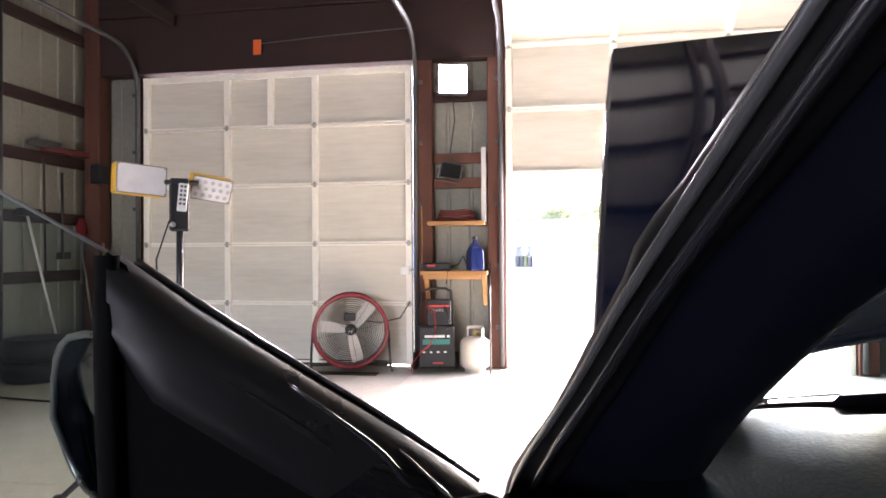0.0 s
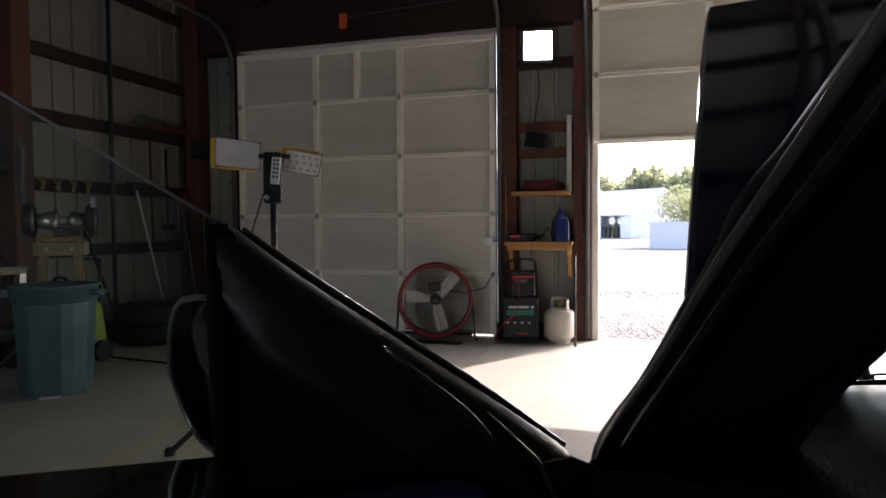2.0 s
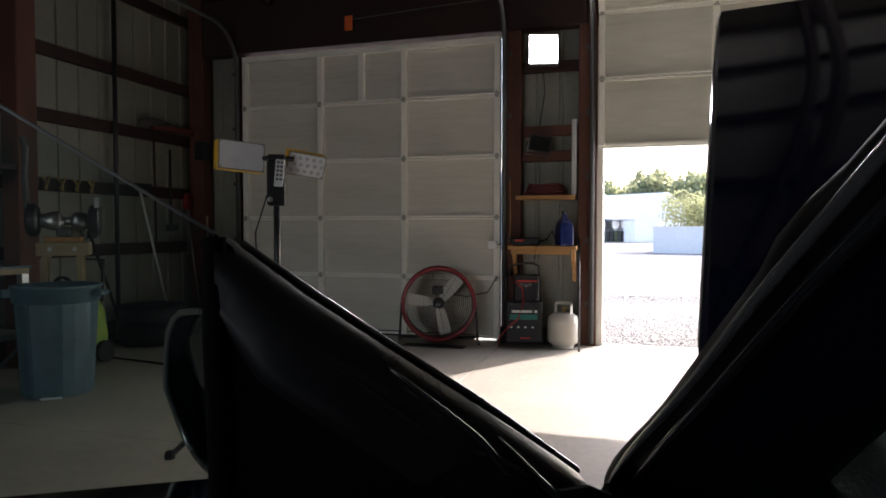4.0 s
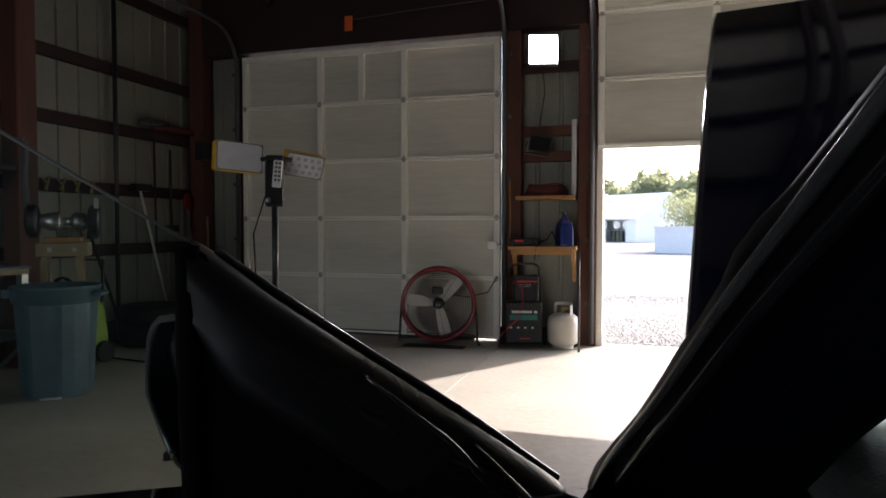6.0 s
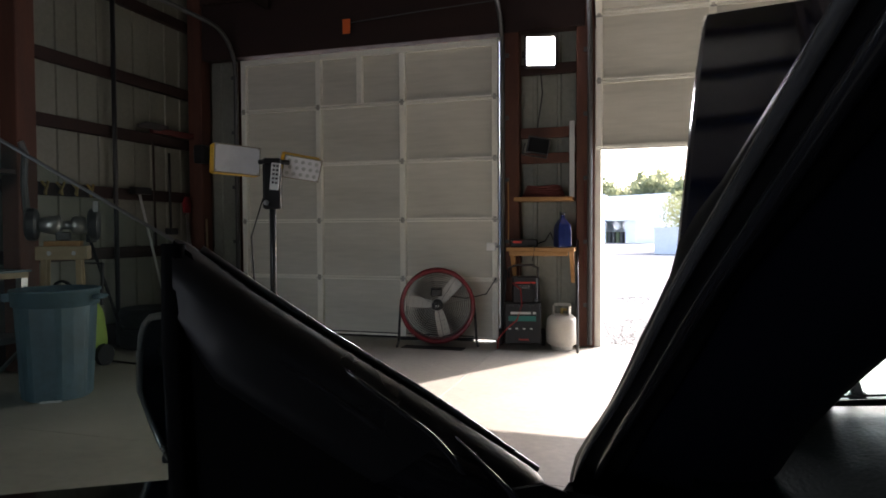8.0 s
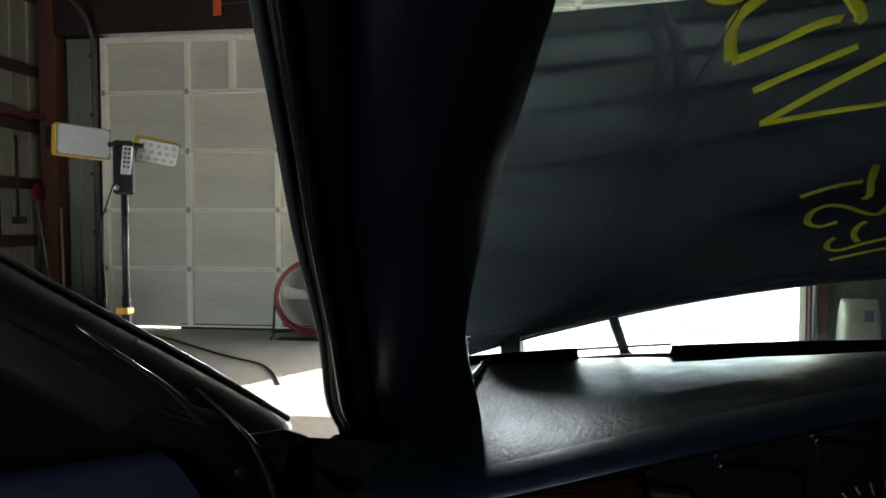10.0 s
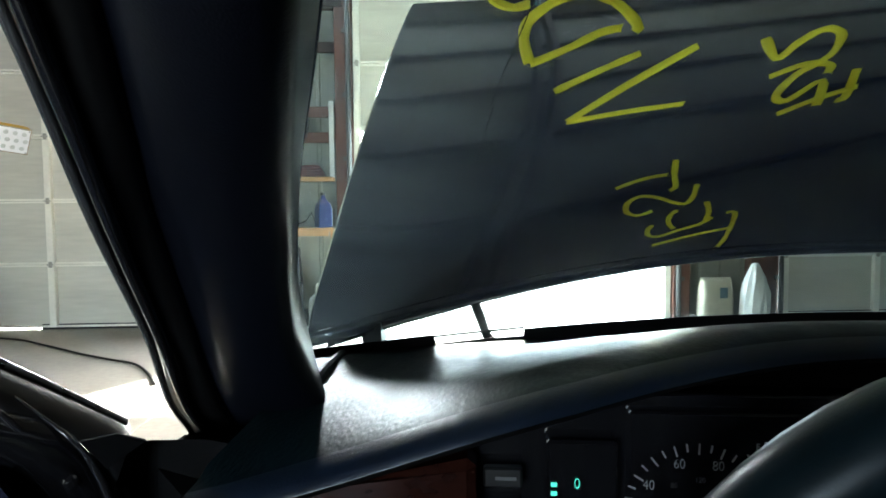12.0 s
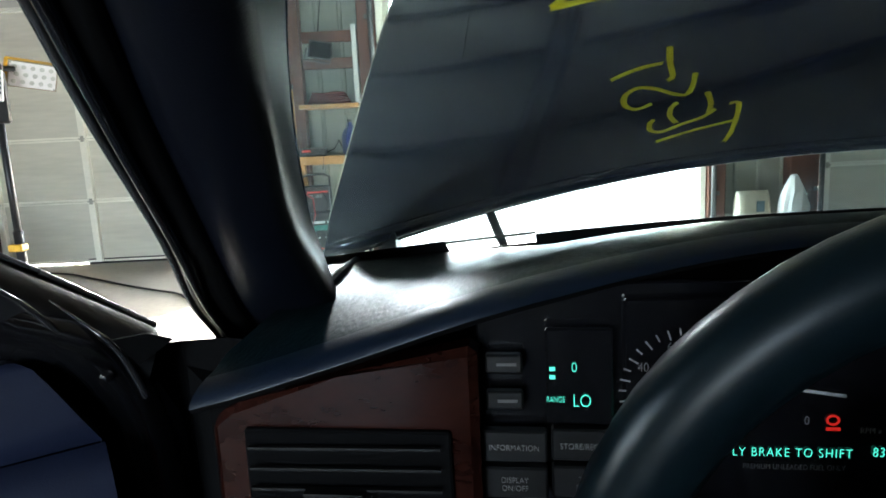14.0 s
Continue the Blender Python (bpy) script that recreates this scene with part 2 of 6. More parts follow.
nt.links.new(mx.outputs[0], nt.nodes["Material Output"].inputs[0])
M["headliner"] = mat("headliner", (0.05, 0.055, 0.065), 0.9, var=0.1)
M["mirror"] = mat("mirror", (0.17, 0.18, 0.185), 0.05, 1.0, var=0.03, bump=0, rvar=0.01)
# part dust, part the work lamp's glare painted as bluish haze in one corner
M["windshield"] = glass("windshield", (0.70, 0.86, 0.86), 0.09, dust=0.36, dust_scale=4.0, haze=(0.06, 0.30))
M["side_glass"] = glass("side_glass", (0.62, 0.70, 0.66), 1.0, dust=0.02, dust_scale=6)
M["rear_glass"] = glass("rear_glass", (0.16, 0.18, 0.18), 1.0)
M["glass_edge"] = mat("glass_edge", (0.17, 0.18, 0.178), 0.3, var=0.1, bump=0)
# outdoors
M["barn_wall"] = mat("barn_wall", (0.78, 0.85, 0.92), 0.6, scale=0.5, fine=6, var=0.08)
M["barn_roof"] = mat("barn_roof", (0.93, 0.93, 0.92), 0.35, scale=0.4, fine=4, var=0.05)
M["block_wall"] = mat("block_wall", (0.78, 0.78, 0.78), 0.8, scale=0.7, fine=8, var=0.1)
M["bark"] = mat("bark", (0.12, 0.08, 0.05), 0.9, var=0.3)
M["leaf"] = mat("leaf", (0.34, 0.37, 0.22), 0.8, scale=0.35, fine=3, var=0.4, col2=(0.22, 0.27, 0.17), per_object=0.25)
M["leaf_autumn"] = mat("leaf_autumn", (0.46, 0.42, 0.20), 0.8, scale=0.5, fine=3, var=0.4, col2=(0.28, 0.32, 0.15))

for k in ("leaf", "leaf_autumn"):
    nt = M[k].node_tree
    tl, mx = nt.nodes.new("ShaderNodeBsdfTranslucent"), nt.nodes.new("ShaderNodeMixShader")
    tl.inputs[0].default_value = (0.40, 0.42, 0.24, 1)
    mx.inputs[0].default_value = 0.5
    nt.links.new(nt.nodes["Principled BSDF"].outputs[0], mx.inputs[1])
    nt.links.new(tl.outputs[0], mx.inputs[2])
    nt.links.new(mx.outputs[0], nt.nodes["Material Output"].inputs[0])

# ---- mesh helpers ----
def obj(name, bm, material, parent=None, label="", smooth=False, bevel=0.0):
    if bevel:
        bmesh.ops.bevel(bm, geom=bm.edges[:], offset=bevel, segments=1, affect="EDGES")
    bmesh.ops.recalc_face_normals(bm, faces=bm.faces[:])
    me = bpy.data.meshes.new(name)
    bm.to_mesh(me)
    bm.free()
    mats = material if isinstance(material, (list, tuple)) else [material]
    for k in mats:
        me.materials.append(M[k])
    if smooth:
        me.polygons.foreach_set("use_smooth", [True] * len(me.polygons))
    ob = new(name, me)
    if parent:
        ob.parent = parent
    if label:
        ob["label"] = label
    return ob


def part(name, bm, material, parent, label="", smooth=False, bevel=0.0):
    return obj(name, bm, material, parent, label, smooth, bevel)


def thing(name, label, category, m=None, group="", kind=""):
    ob = new(name)
    ob.empty_display_size = 0.1
    if m is not None:
        ob.matrix_world = m
    return tagged(ob, label, category, group, kind)


def B():
    return bmesh.new()


def box(bm, a, b, m=None):
    """A box between two corners."""
    r = bmesh.ops.create_cube(bm, size=1.0)["verts"]
    c, s = (Vector(a) + Vector(b)) / 2, Vector(b) - Vector(a)
    for v in r:
        v.co = Vector((v.co.x * s.x, v.co.y * s.y, v.co.z * s.z)) + c
        if m is not None:
            v.co = m @ v.co
    return bm


def beam(bm, p, q, w, d, up=(0, 0, 1)):
    """A bar of width w and depth d from p to q."""
    p, q = Vector(p), Vector(q)
    z = (q - p).normalized()
    u = Vector(up)
    if abs(z.dot(u)) > 0.95:
        u = Vector((0, 1, 0))
    x = u.cross(z).normalized()
    y = z.cross(x)
    vs = [bm.verts.new(e + x * sx * w / 2 + y * sy * d / 2) for e in (p, q) for sx, sy in ((-1, -1), (1, -1), (1, 1), (-1, 1))]
    bm.faces.new(vs[0:4])
    bm.faces.new(vs[4:8])
    for i in range(4):
        bm.faces.new((vs[i], vs[(i + 1) % 4], vs[4 + (i + 1) % 4], vs[4 + i]))
    return bm


def tube(bm, pts, r, n=10, r2=None, closed=False):
    """A round tube along points; r2: the radius at its end."""
    pts = [Vector(p) for p in pts]
    rings = []
    k = len(pts)
    up = Vector((0.13, 0.21, 0.97))
    for i, p in enumerate(pts):
        a = pts[(i - 1) % k] if (closed or i) else p
        b = pts[(i + 1) % k] if (closed or i < k - 1) else p
        t = (b - a).normalized()
        x = t.cross(up)
        if x.length < 0.05:
            x = t.cross(Vector((1, 0, 0)))
        x.normalize()
        y = t.cross(x)
        rad = r if r2 is None else r + (r2 - r) * i / (k - 1)
        rings.append([bm.verts.new(p + (x * math.cos(2 * math.pi * j / n) + y * math.sin(2 * math.pi * j / n)) * rad) for j in range(n)])
    for i in range(k if closed else k - 1):
        A, C = rings[i], rings[(i + 1) % k]
        for j in range(n):
            bm.faces.new((A[j], A[(j + 1) % n], C[(j + 1) % n], C[j]))
    if not closed:
        bm.faces.new(rings[0])
        bm.faces.new(rings[-1])
    return bm


def lathe(bm, prof, n=24, m=None):
    """Turns (radius, height) round z."""
    rings = []
    for r, z in prof:
        ring = []
        for j in range(n):
            a = 2 * math.pi * j / n
            v = Vector((r * math.cos(a), r * math.sin(a), z))
            ring.append(bm.verts.new(m @ v if m is not None else v))
        rings.append(ring)
    for A, C in zip(rings[:-1], rings[1:]):
        for j in range(n):
            bm.faces.new((A[j], A[(j + 1) % n], C[(j + 1) % n], C[j]))
    bm.faces.new(rings[0])
    bm.faces.new(rings[-1])
    return bm


def loft(bm, sections, closed=False, caps=False):
    """Quads between rows of points."""
    rows = [[bm.verts.new(Vector(p)) for p in s] for s in sections]
    n = len(rows[0])
    for A, C in zip(rows[:-1], rows[1:]):
        for j in range(n if closed else n - 1):
            bm.faces.new((A[j], A[(j + 1) % n], C[(j + 1) % n], C[j]))
    if caps:
        bm.faces.new(rows[0])
        bm.faces.new(rows[-1])
    return bm


def prism(bm, pts, depth):
    """A flat outline pushed along a vector."""
    a = [bm.verts.new(Vector(p)) for p in pts]
    b = [bm.verts.new(Vector(p) + Vector(depth)) for p in pts]
    bm.faces.new(a)
    bm.faces.new(b)
    n = len(a)
    for i in range(n):
        bm.faces.new((a[i], a[(i + 1) % n], b[(i + 1) % n], b[i]))
    return bm


def lerp(a, b, t):
    return tuple(x + (y - x) * t for x, y in zip(a, b))


def curve_at(pts, t):
    """A smooth curve through points, t from 0 to 1."""
    k = len(pts) - 1
    f = min(max(t, 0), 1) * k
    i = min(int(f), k - 1)
    f -= i
    p0, p1, p2, p3 = (Vector(pts[max(i - 1, 0)]), Vector(pts[i]), Vector(pts[i + 1]), Vector(pts[min(i + 2, k)]))
    return 0.5 * (2 * p1 + (p2 - p0) * f + (2 * p0 - 5 * p1 + 4 * p2 - p3) * f * f + (3 * p1 - p0 - 3 * p2 + p3) * f ** 3)


def words(name, text, size, m, material, parent, label="", align="CENTER", narrow=1.0, gap=1.0):
    """Lettering as a thin mesh, in the built-in font."""
    c = bpy.data.curves.new(name, "FONT")
    c.body, c.size, c.extrude, c.align_x, c.align_y = text, size, 0.0003, align, "CENTER"
    c.space_character = gap
    c.offset = -0.022 * size
    t = bpy.data.objects.new(name, c)
    scene.collection.objects.link(t)
    bpy.context.view_layer.update()
    me = bpy.data.meshes.new_from_object(t.evaluated_get(bpy.context.evaluated_depsgraph_get()))
    bpy.data.objects.remove(t)
    me.materials.clear()
    me.materials.append(M[material])
    ob = new(name, me)
    ob.matrix_world = m @ Matrix.Diagonal((narrow, 1, 1, 1))
    ob.parent = parent
    if label:
        ob["label"] = label
    return ob


# ---- the garage ----
WY = 5.38        # inner face of the bay-door wall
LX = -5.72       # inner face of the side wall
RX, BY, CZ = 9.2, -7.5, 4.1


def corrugated(name, p, u, length, height, material, parent=None, pitch=0.23, depth=0.013, z0=0.0, label=""):
    """Ribbed sheet from p along u (a unit vector in plan), with ribs towards the room."""
    bm = B()
    u = Vector((*u, 0))
    nrm = Vector((u.y, -u.x, 0))
    prof, s = [], 0.0
    while s < length:
        for ds, d in ((0, 0), (0.09, 0), (0.10, depth), (0.125, depth), (0.135, 0)):
            if s + ds <= length:
                prof.append((s + ds, d))
        s += pitch
    prof.append((length, 0))
    base = Vector(p)
    lo = [base + u * a + nrm * d + Vector((0, 0, z0)) for a, d in prof]
    hi = [v + Vector((0, 0, height)) for v in lo]
    back = -nrm * 0.03
    loft(bm, [[v + back for v in lo], lo, hi, [v + back for v in hi]])
    return obj(name, bm, material, parent, label)


floor = thing("floor", "worn grey concrete slab floor with sawn joints", "floor", kind="structure")
xs = [LX - 0.1, -2.06, 1.6, 5.26, RX + 0.1]
ys = [BY - 0.1, -5.4, -1.74, 1.92, WY + 0.17]
bm = B()
box(bm, (LX - 0.1, BY - 0.1, -0.25), (RX + 0.1, WY + 0.17, -0.02))
part("sub_floor", bm, "concrete", floor)
for i in range(4):
    for j in range(4):
        bm = B()
        g = 0.002
        box(bm, (xs[i] + g, ys[j] + g, -0.05), (xs[i + 1] - g, ys[j + 1] - g, 0.0))
        part("slab", bm, "concrete", floor, bevel=0.0015)

wall_side = thing("wall_side", "pale ribbed metal wall on red wooden girts darkened for shade", "wall", kind="structure")
corrugated("sheet", (LX, BY, 0), (0, 1), WY + 0.15 - BY, CZ, "siding", wall_side)
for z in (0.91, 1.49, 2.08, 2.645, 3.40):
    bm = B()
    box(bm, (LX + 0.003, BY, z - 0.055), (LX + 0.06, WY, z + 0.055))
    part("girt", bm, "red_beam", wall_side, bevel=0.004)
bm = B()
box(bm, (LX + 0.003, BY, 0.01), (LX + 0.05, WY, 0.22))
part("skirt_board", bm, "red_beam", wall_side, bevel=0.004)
for y in (-6.2, -3.0, 0.1, 3.14, 5.41):
    bm = B()
    box(bm, (LX + 0.062, y - 0.09, 0), (LX + 0.24, y + 0.09, CZ))
    part("post", bm, "red_wood", wall_side, bevel=0.008)

wall_front = thing("wall_front", "pale ribbed metal wall with red-brown posts round the bay doors", "wall", kind="structure")
for x0, x1, z0, z1 in ((LX, -4.99, 0, CZ), (-2.11, -1.18, 0, CZ), (1.93, 3.05, 0, CZ), (6.05, RX, 0, CZ), (-4.99, -2.11, 3.0, CZ), (-1.18, 1.93, 3.0, CZ), (3.05, 6.05, 3.0, CZ)):
    corrugated("sheet", (x0, WY + 0.15, 0), (1, 0), x1 - x0, z1 - z0, "siding", wall_front, z0=z0)
for x0, x1 in ((-2.09, -1.905), (-1.36, -1.19), (1.94, 2.11), (2.73, 2.99), (6.06, 6.24)):
    bm = B()
    box(bm, (x0, WY - 0.02, 0), (x1, WY + 0.12, CZ))
    part("post", bm, "red_wood", wall_front, bevel=0.006)
# jambs outside the tracks of the open bay
for x in (-1.16, 1.90):
    bm = B()
    box(bm, (x - 0.03, WY + 0.02, 0), (x + 0.03, WY + 0.17, 3.0))
    part("jamb", bm, "door_stile", wall_front, bevel=0.004)
for x in (-5.032, -2.068, 3.008, 6.092):
    bm = B()
    box(bm, (x - 0.04, WY + 0.047, 0), (x + 0.04, WY + 0.145, 3.0))
    part("jamb", bm, "red_wood", wall_front)
for z in (1.81, 2.055):
    bm = B()
    box(bm, (-1.903, WY + 0.05, z - 0.05), (-1.362, WY + 0.10, z + 0.05))
    part("girt", bm, "red_wood", wall_front, bevel=0.004)
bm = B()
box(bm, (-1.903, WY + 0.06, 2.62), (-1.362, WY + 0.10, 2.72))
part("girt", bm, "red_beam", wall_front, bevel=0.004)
# header beams in the red wood's shaded copy
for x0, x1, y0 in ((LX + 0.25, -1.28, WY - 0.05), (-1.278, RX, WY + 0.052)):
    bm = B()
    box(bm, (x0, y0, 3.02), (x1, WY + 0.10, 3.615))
    part("header", bm, "red_beam", wall_front, "red wooden header beam in a colour darkened for shade", bevel=0.006)
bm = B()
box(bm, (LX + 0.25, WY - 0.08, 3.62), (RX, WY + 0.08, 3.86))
part("header", bm, "red_beam", wall_front, "red wooden header beam in a colour darkened for shade", bevel=0.006)

wall_far_side = thing("wall_far_side", "pale ribbed metal wall closing the garage", "wall", kind="structure")
corrugated("sheet", (RX, WY + 0.15, 0), (0, -1), WY + 0.15 - BY, CZ, "siding", wall_far_side)
# the gap in this wall is an added, unseen doorway for the fill light
wall_back = thing("wall_back", "pale ribbed metal wall closing the garage", "wall", kind="structure")
for x0, x1, z0 in ((-1.5, RX, 0.0), (LX, -5.1, 0.0), (-5.1, -1.5, 2.9)):
    corrugated("sheet", (x1, BY, 0), (-1, 0), x1 - x0, CZ - z0, "siding", wall_back, z0=z0)
for x in (-5.16, -1.44):
    bm = B()
    box(bm, (x - 0.06, BY + 0.022, 0), (x + 0.06, BY + 0.14, CZ))
    part("post", bm, "red_wood", wall_back, bevel=0.006)

bm = B()
box(bm, (LX - 0.05, BY - 0.05, CZ), (RX + 0.05, WY + 0.2, CZ + 0.05))
for k in range(22):          # purlins
    y = BY + 0.3 + k * 0.61
    box(bm, (LX + 0.02, y - 0.02, CZ - 0.09), (RX - 0.02, y + 0.02, CZ - 0.002))
for f in bm.faces:
    if max(v.co.z for v in f.verts) < CZ - 0.001:
        f.material_index = 1
ceiling = obj("ceiling", bm, ["roof_sheet", "roof_wood"])
tagged(ceiling, "ribbed roof sheets over wooden purlins", "ceiling", kind="structure")
for x in (-4.6, -2.2, 0.2, 2.6, 5.0, 7.4):
    tr = thing("roof_truss", "dark stained wooden roof truss under the roof sheets", "truss", group="roof trusses", kind="structure")
    bm = B()
    box(bm, (x - 0.02, BY + 0.02, 3.48), (x + 0.02, WY - 0.12, 3.61))
    part("chord", bm, "roof_wood", tr)
    bm = B()
    box(bm, (x - 0.02, BY + 0.02, CZ - 0.20), (x + 0.02, WY - 0.12, CZ - 0.095))
    part("chord", bm, "roof_wood", tr)
    for k in range(8):
        y = BY + 0.8 + k * 1.6
        bm = B()
        beam(bm, (x + 0.032, y - 0.4, 3.60), (x + 0.032, y + 0.4, CZ - 0.12), 0.02, 0.08)
        part("web", bm, "roof_wood", tr)


def bay_door(name, x0, x1, label, open_z=0.0, patch=False, h=0.600, top=0.53):
    """A sectional overhead door of five sections; open_z lifts it, and the sections above the lintel lie back under the roof."""
    d = thing(name, label, "garage door", kind="structure")
    w, step = x1 - x0, h
    turn = 2.97
    stiles = [x0 + w * f for f in (0.0, 0.326, 0.654, 1.0)]
    for k in range(5):
        z = open_z + 0.02 + k * step
        h = top if k == 4 else step
        lying = z + h > turn + 0.25
        if lying:
            # along the level track
            m = pose(0, WY - 0.58 - step * (k - 3), 3.42, 90, 0, 0) if z > turn + 0.4 else pose(0, WY - 0.02, z, 56, 0, 0)
        else:
            m = pose(0, WY, z)
        bm = B()
        box(bm, (x0, 0.026, 0.0005), (x1, 0.045, h - 0.0005))
        se = part("section", bm, "door_panel", d)
        se.matrix_world = m
        if k and not lying:
            bm = B()
            box(bm, (x0, 0.0455, -0.03), (x1, 0.05, 0.03))
            part("seam_strip", bm, "dull_steel", se)
        # rails along the top and bottom of the section
        for za, zb in ((0.003, 0.022), (h - 0.019, h - 0.003)):
            bm = B()
            box(bm, (x0, -0.012, za), (x1, 0.0258, zb))
            part("rail", bm, "door_stile", se)
        for i, x in enumerate(stiles):
            ww = 0.062
            a, b = max(x0, x - ww / 2), min(x1, x + ww / 2)
            if i in (0, 3):
                a, b = (x0, x0 + ww) if i == 0 else (x1 - ww, x1)
            bm = B()
            box(bm, (a, -0.028, 0.004), (b, 0.0255, h - 0.004))
            part("stile", bm, "door_stile", se, bevel=0.004)
            if k:
                bm = B()
                box(bm, ((a + b) / 2 - 0.016, -0.033, -0.028), ((a + b) / 2 + 0.016, -0.0285, 0.028))
                tube(bm, [((a + b) / 2 - 0.028, -0.037, 0), ((a + b) / 2 + 0.028, -0.037, 0)], 0.007, 8)
                part("hinge", bm, "hinge_steel", se)
        if patch and k == 4:
            x = (stiles[1] + stiles[2]) / 2
            bm = B()
            box(bm, (x - 0.031, -0.027, 0.004), (x + 0.031, 0.0255, h - 0.004))
            part("stile", bm, "door_stile", se, bevel=0.004)
            bm = B()
            box(bm, (x0, -0.032, h - 0.03), (x1, 0.02, h + 0.03))
            part("rail", bm, "door_stile", se, "pale top rail with a metal cap", bevel=0.004)
        if k == 0:
            bm = B()
            # a worn rubber seal that lets slits of daylight through
            for a, e in ((x0, x1),) if open_z or x0 > 0 else ((x0, -4.83), (-4.17, -2.37), (-2.14, x1)):
                bm = B()
                box(bm, (a, 0.0, -0.02), (e, 0.03, 0.03))
                part("bottom_seal", bm, "door_stile" if open_z else "rubber", se)
    return d


def track(x, sgn):
    t = thing("door_track", "galvanised curved steel track of an overhead door", "door track", group="door tracks")
    pts = [(x, WY - 0.05, 0.03), (x, WY - 0.05, 2.85)]
    pts += [(x, WY - 0.05 - 0.42 * (1 - math.cos(a)), 2.85 + 0.42 * math.sin(a)) for a in [radians(15 * k) for k in range(1, 7)]]
    pts += [(x, WY - 3.2, 3.27)]
    bm = B()
    tube(bm, pts, 0.024, 8)
    part("rail", bm, "dull_steel", t, smooth=True)
    for z in (0.4, 1.0, 1.6, 2.2, 2.8):
        bm = B()
        box(bm, (min(x, x + sgn * 0.06), WY - 0.05, z - 0.018), (max(x, x + sgn * 0.06), WY - 0.022, z + 0.018))
        part("bracket", bm, "dull_steel", t)


bay_door("door_1", -4.99, -2.11, "closed off-white sectional garage door with stiles", 0.0, True)
bay_door("door_2", -1.18, 1.93, "half-raised off-white sectional garage door", 1.86, h=0.62)
bay_door("door_3", 3.05, 6.05, "closed off-white sectional garage door with stiles", 0.0)
for x, sgn in ((-5.04, -1), (-2.06, 1), (-1.23, -1), (1.98, 1), (3.02, -1), (6.10, 1)):
    track(x, sgn)

# ---- outdoors ----
bm = B()
N = 46
gx = [-400 + 800 * (i / N) for i in range(N + 1)]
gy = [WY + 0.171 + 900 * (j / N) ** 3 for j in range(N + 1)]
loft(bm, [[(x, y, -0.035 + (0.03 * noise.noise((x * 0.3, y * 0.3, 0)) if y > WY + 3 else 0)) for x in gx] for y in gy])
loft(bm, [[(x, WY + 0.171, -0.035) for x in (-400, LX - 0.12)], [(x, -500, -0.035) for x in (-400, LX - 0.12)]])
loft(bm, [[(x, WY + 0.171, -0.035) for x in (RX + 0.12, 400)], [(x, -500, -0.035) for x in (RX + 0.12, 400)]])
loft(bm, [[(x, BY - 0.12, -0.035) for x in (LX - 0.12, RX + 0.12)], [(x, -500, -0.035) for x in (LX - 0.12, RX + 0.12)]])
tagged(obj("ground", bm, "gravel"), "pale sunlit gravel yard", "ground", kind="structure")
rnd = random.Random(4)
verts, faces = [], []
for k in range(20000):
    x, y = rnd.uniform(-3.0, 3.0), WY + 0.2 + rnd.random() ** 1.7 * 5
    r = rnd.uniform(0.005, 0.014)
    o = len(verts)
    a0 = rnd.uniform(0, 6)
    for i in range(5):
        a = a0 + i * 1.2566
        verts.append((x + r * math.cos(a) * rnd.uniform(0.7, 1.1), y + r * math.sin(a) * rnd.uniform(0.7, 1.1), -0.037))
    for i in range(5):
        v = verts[o + i]
        verts.append((x + (v[0] - x) * 0.6, y + (v[1] - y) * 0.6, -0.035 + r * rnd.uniform(0.25, 0.6)))
    faces.append(tuple(range(o + 5, o + 10)))
    for i in range(5):
        faces.append((o + i, o + (i + 1) % 5, o + 5 + (i + 1) % 5, o + 5 + i))
me = bpy.data.meshes.new("loose_stones")
me.from_pydata(verts, [], faces)
me.materials.append(M["stone"])
tagged(new("loose_stones", me), "loose pale gravel stones on the yard", "gravel", kind="stuff")


